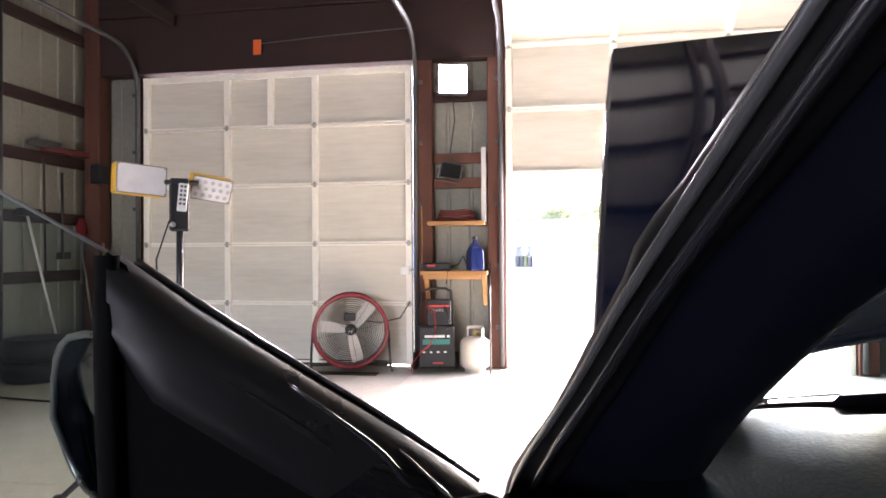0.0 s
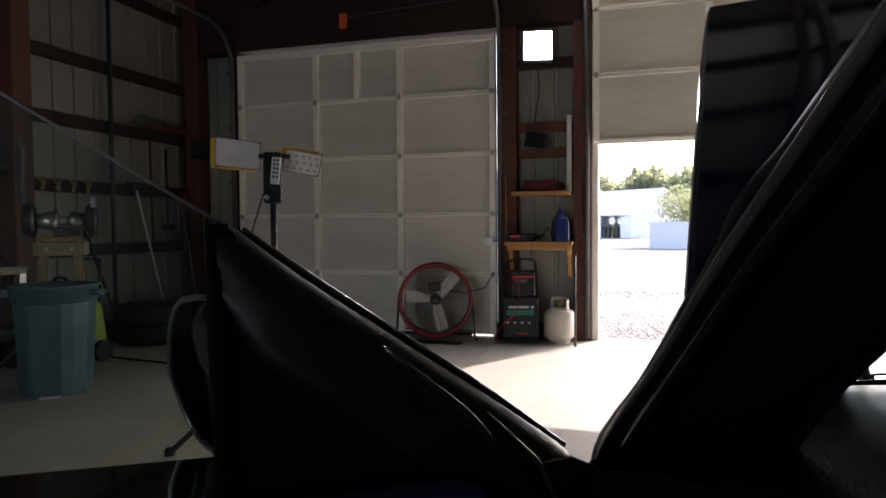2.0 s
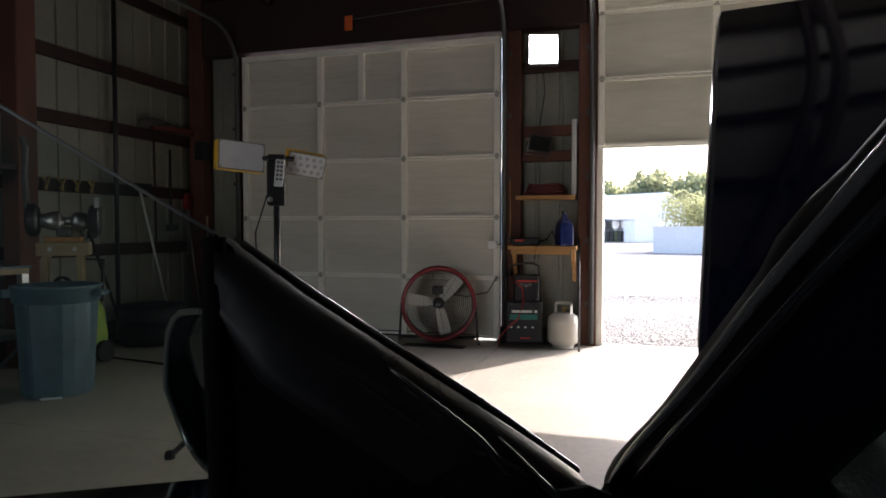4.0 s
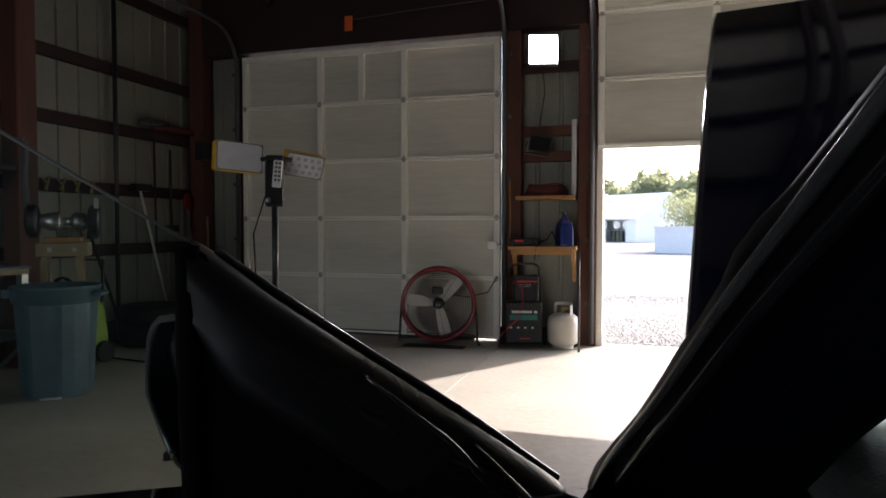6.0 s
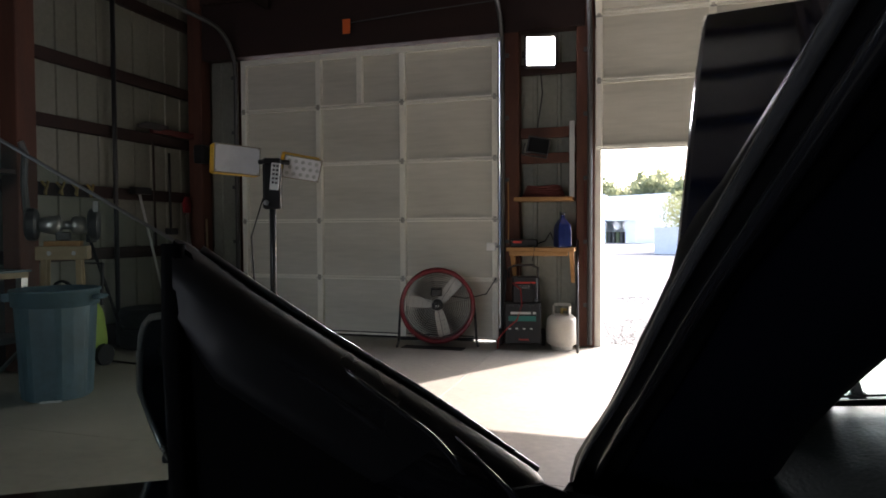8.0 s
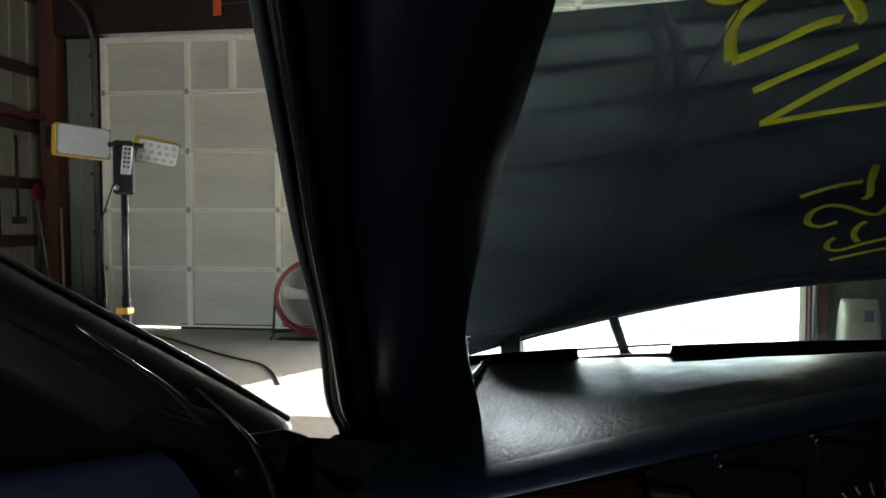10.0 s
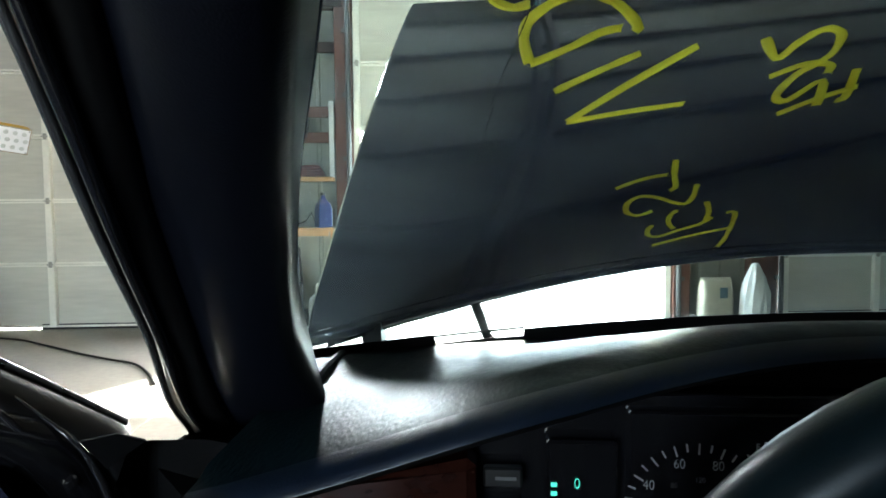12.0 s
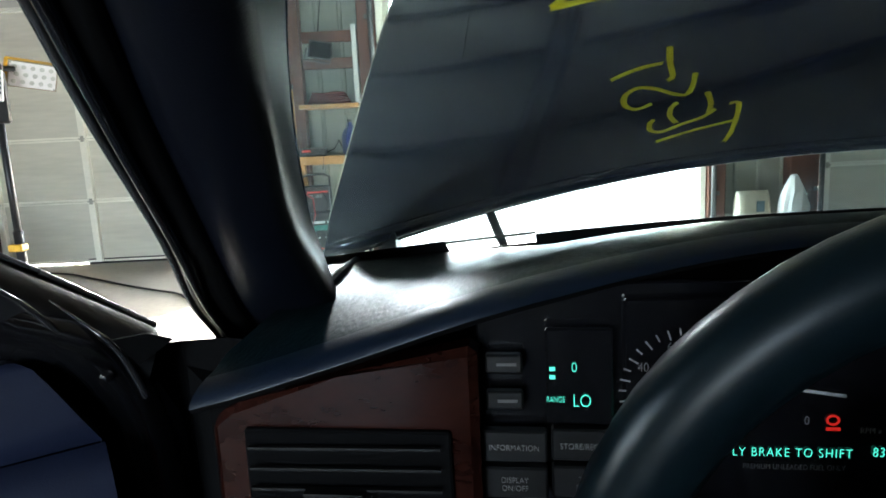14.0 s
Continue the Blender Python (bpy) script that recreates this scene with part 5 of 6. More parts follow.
def lamp_head(t, name, m, w, h, dots, label):
    """A flat LED head with a yellow shell, glassy lens, corner screws and chips."""
    bm = B()
    box(bm, (-w / 2, -0.010, -h / 2), (w / 2, 0.05, h / 2), m)
    hd = part(name, bm, "yellow", t, label, bevel=0.007)
    bm = B()
    box(bm, (-w / 2 + 0.003, -0.0128, -h / 2 + 0.0005), (w / 2 + 0.001, -0.0105, h / 2 - 0.0005), m)
    part("front_frame", bm, "frame_grey", hd, "dull tan rim round the lens")
    bm = B()
    box(bm, (-w / 2 + 0.008, -0.0165, -h / 2 + 0.006), (w / 2 - 0.005, -0.0132, h / 2 - 0.006), m)
    part("lens", bm, "lens", hd, "unlit frosted lens")
    for sx in (-1, 1):
        for sz in (-1, 1):
            bm = B()
            lathe(bm, [(0.001, 0.002), (0.004, 0.0015), (0.004, -0.002)], 8, m @ Matrix.Translation((sx * (w / 2 - 0.010), -0.0185, sz * (h / 2 - 0.010))) @ Matrix.Rotation(math.pi / 2, 4, "X"))
            part("screw", bm, "steel", hd)
    if dots:
        for i in range(5):
            for j in range(3):
                bm = B()
                c = (-0.36 * w + 0.18 * w * i + (0.05 * w if j == 1 else 0), -0.0175, (j - 1) * 0.27 * h)
                if abs(c[0]) > w * 0.43:
                    bm.free()
                    continue
                lathe(bm, [(0.002, 0.0012), (0.009, 0.001), (0.010, -0.001)], 10, m @ Matrix.Translation(c) @ Matrix.Rotation(math.pi / 2, 4, "X"))
                part("led_chip", bm, "led_chip", hd)
    for k in range(5):
        bm = B()
        box(bm, (-w * 0.4 + k * w * 0.2 - 0.004, 0.051, -h * 0.4), (-w * 0.4 + k * w * 0.2 + 0.004, 0.070, h * 0.4), m)
        part("fin", bm, "black_metal", hd)


def tripod_lamp():
    t = thing("tripod_lamp", "yellow and black twin-head LED tripod work light, unlit", "work light", pose(-2.498, 1.879, 0))
    bm = B()
    tube(bm, [(0, 0, 0.34), (0, 0, 0.76)], 0.020, 12)
    part("lower_tube", bm, "black_metal", t, smooth=True)
    bm = B()
    tube(bm, [(0, 0, 0.70), (0, 0, 1.24)], 0.0155, 12)
    part("upper_tube", bm, "black_metal", t, smooth=True)
    bm = B()
    lathe(bm, [(0.021, 0.43), (0.040, 0.435), (0.042, 0.50), (0.036, 0.52), (0.021, 0.525)], 16)
    part("hub", bm, "yellow", t, "yellow plastic tripod hub", smooth=True)
    bm = B()
    box(bm, (-0.040, -0.028, 0.672), (0.022, 0.026, 0.704))
    part("clamp", bm, "yellow", t, "yellow height clamp", bevel=0.005)
    bm = B()
    lathe(bm, [(0.02, 0.20), (0.03, 0.205), (0.03, 0.235), (0.02, 0.24)], 12)
    part("collar", bm, "black_plastic", t)
    for a in (200, 320, 80):
        c, s = math.cos(radians(a)), math.sin(radians(a))
        bm = B()
        tube(bm, [(0.03 * c, 0.03 * s, 0.47), (0.52 * c, 0.52 * s, 0.012)], 0.014, 8)
        lg = part("leg", bm, "black_metal", t)
        bm = B()
        lathe(bm, [(0.012, 0), (0.024, 0.001), (0.024, 0.03), (0.014, 0.04)], 10, Matrix.Translation((0.52 * c, 0.52 * s, 0)))
        part("rubber_foot", bm, "rubber", lg)
        bm = B()
        tube(bm, [(0.025 * c, 0.025 * s, 0.22), (0.25 * c, 0.25 * s, 0.215)], 0.006, 6)
        part("brace", bm, "black_metal", t)
    f = pose(0, 0, 0.043, 0, 0, 32)
    bm = B()
    box(bm, (-0.045, -0.035, 1.18), (0.045, 0.04, 1.40), f)
    part("control_box", bm, "black_plastic", t, "black control box", bevel=0.010)
    bm = B()
    box(bm, (-0.042, -0.03, 1.395), (0.042, 0.03, 1.425), f)
    part("cross_bar", bm, "black_plastic", t, bevel=0.006)
    bm = B()
    r = f @ pose(0.012, -0.042, 1.335, 0, 5, 0)
    box(bm, (-0.021, -0.006, -0.065), (0.021, 0.006, 0.065), r)
    rc = part("remote_control", bm, "white_plastic", t, "white remote control with dark keys", bevel=0.004)
    for i in range(2):
        for j in range(5):
            bm = B()
            box(bm, (-0.013 + i * 0.016, -0.0085, 0.045 - j * 0.02), (-0.003 + i * 0.016, -0.0062, 0.055 - j * 0.02), r)
            part("key", bm, "black_plastic", rc)
    bm = B()
    lathe(bm, [(0.003, 0.012), (0.012, 0.010), (0.013, 0.0)], 12, f @ Matrix.Translation((-0.03, -0.036, 1.21)) @ Matrix.Rotation(math.pi / 2, 4, "X"))
    part("knob", bm, "steel", t)
    bm = B()
    tube(bm, [f @ Vector((-0.045, 0.0, 1.23)), f @ Vector((-0.10, 0.0, 1.05)), f @ Vector((-0.085, 0.02, 0.7)), f @ Vector((-0.05, 0.05, 0.02))], 0.004, 6)
    part("cord", bm, "rubber", t)
    lamp_head(t, "lamp_head", pose(-0.145, -0.079, 1.458, -2, 3, 54), 0.225, 0.140, False, "frosted LED head in a yellow shell")
    lamp_head(t, "lamp_head", pose(0.078, 0.141, 1.432, 19, 7, 46), 0.195, 0.118, True, "LED head in a yellow shell with visible chips")
    for x0, x1 in ((-0.03, -0.06), (0.04, 0.08)):
        bm = B()
        tube(bm, [f @ Vector((x0, 0.01, 1.41)), f @ Vector((x1, 0.03, 1.41))], 0.012, 8)
        part("head_joint", bm, "black_plastic", t)


tripod_lamp()


def drum_fan():
    t = thing("drum_fan", "red drum fan with pale blades on a black stand", "fan", facing(-2.645, 5.05, 0.395, 17) @ Matrix.Scale(0.92, 4))
    rx = Matrix.Rotation(math.pi / 2, 4, "X")
    bm = B()
    secs = []
    for r, y in ((0.346, -0.092), (0.352, -0.106), (0.372, -0.112), (0.390, -0.106), (0.390, -0.085), (0.374, -0.08), (0.374, 0.13), (0.386, 0.14), (0.364, 0.14), (0.364, -0.05), (0.346, -0.092)):
        secs.append([(r * math.cos(a), y, r * math.sin(a)) for a in [2 * math.pi * k / 48 for k in range(48)]])
    loft(bm, secs, closed=True)
    part("drum", bm, "red_paint", t, "red steel drum", smooth=True)
    bm = B()
    loft(bm, [[(0.363 * math.cos(a), y, 0.363 * math.sin(a)) for a in [2 * math.pi * k / 48 for k in range(48)]] for y in (-0.045, 0.095)], closed=True)
    part("drum_lining", bm, "red_paint", t, "red inside of the drum", smooth=True)
    for k in range(14):
        bm = B()
        rr = 0.07 + k * 0.0218
        tube(bm, [(rr * math.cos(a), 0.098, rr * math.sin(a)) for a in [2 * math.pi * j / 32 for j in range(32)]], 0.0034, 4, closed=True)
        part("rear_guard_ring", bm, "black_metal", t)
    for k in range(7):
        r = 0.06 + k * 0.048
        bm = B()
        tube(bm, [(r * math.cos(a), -0.098 - 0.03 * (1 - r / 0.37), r * math.sin(a)) for a in [2 * math.pi * j / 40 for j in range(40)]], 0.0007, 5, closed=True)
        part("guard_ring", bm, "black_metal", t)
    for k in range(8):
        a = k * math.pi / 4 + 0.2
        bm = B()
        tube(bm, [(0.03 * math.cos(a), -0.13, 0.03 * math.sin(a)), (0.37 * math.cos(a), -0.095, 0.37 * math.sin(a))], 0.002, 5)
        part("guard_spoke", bm, "black_metal", t)
    for a in (50, 172, 283):
        bm = B()
        ca, sa = math.cos(radians(a)), math.sin(radians(a))
        u, v = Vector((ca, 0, sa)), Vector((-sa, 0, ca))
        rows = []
        for r, w, tw in ((0.05, 0.036, 0.7), (0.12, 0.052, 0.6), (0.22, 0.059, 0.5), (0.30, 0.061, 0.42), (0.325, 0.056, 0.40), (0.335, 0.044, 0.40)):
            rows.append([u * r + v * (w * s) + Vector((0, 0.02 + w * s * tw, 0)) for s in (-1, -0.4, 0.4, 1)])
        loft(bm, rows)
        loft(bm, [[p + Vector((0, 0.005, 0)) for p in r] for r in rows])
        part("blade", bm, "blade", t, "pale metal fan blade")
    part("hub", lathe(B(), [(0.01, 0.06), (0.05, 0.055), (0.06, 0.0), (0.06, -0.06)], 20, rx), "black_metal", t, smooth=True)
    bm = B()
    lathe(bm, [(0.01, 0.137), (0.035, 0.134), (0.036, 0.125)], 20, rx)
    bd = part("badge", bm, "black_plastic", t, "round black badge")
    for x0, x1, z in ((-0.020, -0.004, 0.0), (0.004, 0.020, 0.0)):
        bm = B()
        beam(bm, (x0, -0.139, z - 0.014), (x1 - 0.006, -0.139, z + 0.014), 0.005, 0.002, (0, 1, 0))
        part("badge_mark", bm, "label_white", bd)
    bm = B()
    box(bm, (-0.07, 0.0, 0.09), (0.05, 0.09, 0.17))
    part("motor", bm, "black_metal", t, bevel=0.01)
    for sx in (-1, 1):
        bm = B()
        tube(bm, [(sx * 0.385, 0, 0.0), (sx * 0.40, 0.02, -0.2), (sx * 0.41, 0.02, -0.385)], 0.013, 8)
        part("stand_arm", bm, "black_metal", t)
        bm = B()
        tube(bm, [(sx * 0.41, -0.24, -0.39), (sx * 0.41, 0.24, -0.39)], 0.013, 8)
        part("stand_foot", bm, "black_metal", t)
    bm = B()
    tube(bm, [(-0.41, 0.20, -0.39), (0.41, 0.20, -0.39)], 0.012, 8)
    part("cross_tube", bm, "black_metal", t)
    bm = B()
    tube(bm, [(0.05, 0.09, 0.1), (0.3, 0.16, 0.05), (0.52, 0.12, 0.10), (0.62, 0.02, 0.28)], 0.006, 6)
    part("power_cord", bm, "rubber", t)


drum_fan()


def booster():
    t = thing("battery_charger", "black wheeled battery charger with teal panel and red cable", "battery charger", facing(-1.845, 5.18, 0, 12) @ Matrix.Scale(0.94, 4))
    bm = B()
    prism(bm, [(-0.18, -0.17, 0.06), (-0.18, -0.11, 0.46), (-0.18, 0.10, 0.46), (-0.18, 0.13, 0.06)], (0.36, 0, 0))
    part("body", bm, "black_plastic", t, bevel=0.012)
    bm = B()
    prism(bm, [(-0.10, -0.10, 0.462), (-0.10, -0.07, 0.72), (-0.10, 0.06, 0.72), (-0.10, 0.08, 0.462)], (0.25, 0, 0))
    part("upper_body", bm, "black_plastic", t, bevel=0.012)
    def plate2(name, x0, x1, z0, z1, material, label="", up=0):
        bm = B()
        y0 = (-0.173 + (z0 - 0.06) * 0.15) if not up else (-0.103 + (z0 - 0.47) * 0.12)
        y1 = (-0.173 + (z1 - 0.06) * 0.15) if not up else (-0.103 + (z1 - 0.47) * 0.12)
        prism(bm, [(x0, y0 - 0.002, z0), (x1, y0 - 0.002, z0), (x1, y1 - 0.002, z1), (x0, y1 - 0.002, z1)], (0, -0.004, 0))
        return part(name, bm, material, t, label)
    plate2("panel", -0.14, 0.13, 0.285, 0.335, "teal", "teal control strip")
    plate2("unreadable_word", -0.12, 0.08, 0.352, 0.375, "label_white")
    plate2("unreadable_word", 0.10, 0.13, 0.352, 0.375, "label_white")
    for k in range(4):
        plate2("dial_label", -0.14 + k * 0.07, -0.115 + k * 0.07, 0.205, 0.218, "label_white")
    plate2("red_strip", -0.04, 0.06, 0.10, 0.112, "label_red")
    plate2("red_strip", -0.07, 0.13, 0.652, 0.668, "label_red", up=1)
    words("lettering", "START", 0.05, pose(0.01, -0.0875, 0.615, 90 - 6, 0, 0), "label_white", t, "white START lettering", narrow=0.9)
    for x in (-0.11, -0.02, 0.09):
        bm = B()
        lathe(bm, [(0.004, 0.03), (0.018, 0.028), (0.020, 0.0)], 12, Matrix.Translation((x, -0.115, 0.43)) @ Matrix.Rotation(math.pi / 2, 4, "X"))
        part("knob", bm, "black_plastic", t)
    bm = B()
    tube(bm, [(-0.13, 0.07, 0.70), (-0.13, 0.05, 0.80), (-0.05, 0.04, 0.83), (0.10, 0.04, 0.83), (0.16, 0.05, 0.80), (0.16, 0.08, 0.70)], 0.012, 8)
    part("handle", bm, "black_metal", t, smooth=True)
    for k in range(9):
        bm = B()
        box(bm, (0.1812, -0.06, 0.10 + k * 0.042), (0.187, 0.09, 0.125 + k * 0.042))
        part("vent_slat", bm, "dull_steel", t)
    for x in (-0.185, 0.185):
        bm = B()
        tube(bm, [(x, 0.11, 0.09), (x * 0.95, 0.10, 0.5), (x * 0.85, 0.08, 0.78)], 0.012, 8)
        part("frame_tube", bm, "black_metal", t, smooth=True)
    for sx in (-1, 1):
        bm = B()
        lathe(bm, [(0.03, -0.02), (0.085, -0.02), (0.09, 0.0), (0.085, 0.02), (0.03, 0.02)], 18, Matrix.Translation((sx * 0.215, 0.10, 0.09)) @ Matrix.Rotation(math.pi / 2, 4, "Y"))
        part("wheel", bm, "rubber", t)
    bm = B()
    tube(bm, [(-0.10, -0.09, 0.66), (-0.02, -0.13, 0.60), (-0.01, -0.16, 0.45), (-0.06, -0.20, 0.30), (-0.16, -0.22, 0.22), (-0.24, -0.21, 0.12), (-0.25, -0.20, 0.02)], 0.007, 8)
    part("red_cable", bm, "red_plastic", t, "red battery cable", smooth=True)
    bm = B()
    tube(bm, [(0.08, -0.08, 0.66), (0.13, -0.13, 0.55), (0.10, -0.14, 0.48), (0.15, -0.10, 0.5)], 0.007, 8)
    part("black_cable", bm, "rubber", t, smooth=True)


booster()


def propane():
    t = thing("propane_tank", "off-white propane cylinder with a valve collar", "gas cylinder", pose(-1.475, 5.20, 0) @ Matrix.Scale(0.93, 4))
    part("tank", lathe(B(), [(0.02, 0.028), (0.10, 0.03), (0.145, 0.06), (0.155, 0.10), (0.155, 0.26), (0.145, 0.31), (0.10, 0.345), (0.03, 0.355)], 28), "tank_white", t, smooth=True)
    bm = B()
    secs = [[(r * math.cos(a), r * math.sin(a), z) for a in [2 * math.pi * k / 24 for k in range(24)]] for r, z in ((0.105, 0), (0.108, 0.035), (0.102, 0.035), (0.1, 0))]
    loft(bm, secs, closed=True)
    part("foot_ring", bm, "tank_white", t)
    bm = B()
    for a0, n, z0, z1 in ((-35, 8, 0.33, 0.44), (145, 8, 0.33, 0.44), (20, 16, 0.425, 0.455)):
        rows = []
        for r, za, zb in ((0.092, z0, z1), (0.087, z1, z0)):
            for z in (za, zb):
                rows.append([(r * math.cos(radians(a0 + k * 9)), r * math.sin(radians(a0 + k * 9)), z) for k in range(n)])
        loft(bm, rows + [rows[0]])
    part("collar", bm, "tank_white", t)
    bm = B()
    tube(bm, [(0, 0, 0.35), (0, 0, 0.41)], 0.016, 10)
    tube(bm, [(0, 0, 0.40), (0.05, -0.02, 0.40)], 0.012, 8)
    part("valve", bm, "yellow_worn", t)


propane()


def shelf(z, x0, x1, depth, label, braces):
    t = thing("wall_shelf", label, "shelf", pose(0, 0, 0), group="post bay shelves")
    bm = B()
    box(bm, (x0, WY - depth, z - 0.018), (x1, WY + 0.11, z + 0.018))
    part("board", bm, "pine", t, bevel=0.003)
    if braces:
        bm = B()
        box(bm, (x0 + 0.03, WY - depth + 0.001, z - 0.06), (x1 - 0.06, WY - depth + 0.03, z - 0.0185))
        part("front_rail", bm, "pine", t, bevel=0.003)
        for x in (x0 + 0.03, x1 - 0.05):
            bm = B()
            prism(bm, [(x, WY - depth + 0.03, z - 0.02), (x, WY - depth + 0.12, z - 0.02), (x, WY - 0.03, z - 0.25), (x, WY - 0.03, z - 0.32)], (0.035, 0, 0))
            part("brace", bm, "pine", t)
    return t


shelf(1.405, -1.93, -1.38, 0.17, "narrow pine board shelf between the posts", False)
shelf(0.93, -1.99, -1.355, 0.24, "pine work shelf with wooden braces between the posts", True)

t = thing("hose_coil", "dark red coiled hose lying on the pine shelf", "hose", pose(-1.665, 5.33, 1.424))
for k in range(5):
    bm = B()
    rr = 0.20 - 0.012 * k
    tube(bm, [(rr * math.cos(a), 0.07 * math.sin(a), 0.012 + 0.022 * k + 0.006 * math.sin(3 * a + k)) for a in [2 * math.pi * j / 28 for j in range(28)]], 0.012, 7, closed=True)
    part("loop", bm, "maroon", t, smooth=True)

t = thing("flood_lamp", "old unlit black flood lamp standing on the girt", "lamp", pose(-1.735, 5.36, 1.93, 12, 8, 25))
bm = B()
loft(bm, [[(-0.11, -0.07, -0.08), (0.11, -0.07, -0.08), (0.11, -0.07, 0.08), (-0.11, -0.07, 0.08)], [(-0.06, 0.06, -0.05), (0.06, 0.06, -0.05), (0.06, 0.06, 0.05), (-0.06, 0.06, 0.05)]], closed=True, caps=True)
part("housing", bm, "black_metal", t)
bm = B()
box(bm, (-0.095, -0.076, -0.066), (0.095, -0.071, 0.066))
part("lens", bm, "gloss_black", t)
bm = B()
tube(bm, [(-0.12, -0.03, 0), (-0.12, 0.0, -0.11), (0.12, 0.0, -0.11), (0.12, -0.03, 0)], 0.008, 6)
part("bracket", bm, "black_metal", t)

t = thing("jug", "dark blue plastic fluid jug on the shelf", "jug", pose(-1.475, 5.24, 0.949, 0, 0, 20))
bm = B()
loft(bm, [[(sx * w, sy * d, z) for sx, sy in ((-1, -1), (1, -1), (1, 1), (-1, 1))] for w, d, z in ((0.055, 0.09, 0), (0.062, 0.10, 0.01), (0.062, 0.10, 0.17), (0.05, 0.085, 0.22), (0.02, 0.03, 0.27), (0.018, 0.025, 0.30))], closed=True, caps=True)
part("body", bm, "blue_plastic", t, bevel=0.006)
bm = B()
box(bm, (0.0, -0.106, 0.04), (0.05, -0.1015, 0.20))
part("label", bm, "blue_plastic", t)
bm = B()
lathe(bm, [(0.02, 0.30), (0.024, 0.302), (0.024, 0.325), (0.01, 0.328)], 12)
part("cap", bm, "dull_steel", t)

t = thing("small_charger", "flat black charger box with a red mark on the shelf", "battery charger", pose(-1.84, 5.25, 0.949, 0, 0, 10))
bm = B()
box(bm, (-0.13, -0.07, 0), (0.13, 0.09, 0.075))
part("case", bm, "black_plastic", t, bevel=0.01)
bm = B()
box(bm, (-0.10, -0.075, 0.04), (-0.02, -0.0712, 0.06))
part("red_mark", bm, "label_red", t)
bm = B()
tube(bm, [(0.12, 0, 0.03), (0.20, -0.05, 0.06), (0.25, 0.0, 0.14), (0.30, 0.05, 0.02)], 0.006, 6)
tube(bm, [(0.05, -0.06, 0.02), (0.10, -0.16, 0.02), (0.08, -0.17, -0.12)], 0.006, 6)
part("lead", bm, "rubber", t)

bm = B()
tube(bm, [(-1.315, 5.02, 0.0), (-1.345, 5.34, 1.02)], 0.011, 8)
tagged(obj("leaning_rod", bm, "dull_steel", smooth=True), "thin steel rod leaning on the shelf", "rod")
bm = B()
box(bm, (-1.425, 5.385, 1.424), (-1.377, 5.422, 2.15), pose(0, 0, 0))
tagged(obj("pale_board", bm, "label_white", bevel=0.004), "pale narrow board standing in the post bay", "board")
bm = B()
tube(bm, [(-2.01, 5.345, 1.62), (-2.005, 5.345, 1.2), (-2.01, 5.345, 0.98)], 0.006, 6)
tagged(obj("hanging_cord", bm, "pine"), "thin tan cord hanging on the post", "cord")
bm = B()
tube(bm, [(-1.28, 5.345, 1.55), (-1.27, 5.345, 1.1), (-1.29, 5.345, 0.8), (-1.27, 5.345, 0.7)], 0.006, 6)
tagged(obj("hanging_cord", bm, "maroon"), "thin red-brown cord hanging on the post", "cord")
t = thing("junction_box", "small pale switch box on the door's edge", "switch box", pose(-2.175, 5.33, 0.95))
bm = B()
box(bm, (-0.045, -0.02, -0.04), (0.045, 0.03, 0.04))
part("box", bm, "white_plastic", t, bevel=0.005)
bm = B()
tube(bm, [(0.04, 0, 0), (0.12, -0.005, 0.005)], 0.009, 8)
part("bolt", bm, "steel", t)
bm = B()
box(bm, (-3.72, 5.27, 3.14), (-3.635, 5.275, 3.29))
bm2 = bm
t = obj("warning_tag", bm2, "orange")
tagged(t, "small orange tag hanging from the header beam", "tag")
bm = B()
tube(bm, [(-3.635, 5.28, 3.25), (-2.9, 5.28, 3.29), (-2.1, 5.28, 3.32)], 0.006, 6)
tagged(obj("torsion_rod", bm, "dull_steel"), "thin steel rod along the header", "rod")
# thin dark strip on the floor below the fan's front
bm = B()
box(bm, (-2.95, 4.85, 0.001), (-2.35, 5.0, 0.006), pose(0, 0, 0))
tagged(obj("floor_mat", bm, "rubber", bevel=0.002), "thin dark strip on the floor under the fan", "mat")

# ---- along the side wall ----
bm = B()
tube(bm, [(LX + 0.09, 4.21, 0.0), (LX + 0.09, 4.21, 3.9)], 0.022, 10)
tagged(obj("conduit_pipe", bm, "black_metal", smooth=True), "dark upright conduit pipe on the wall", "pipe")


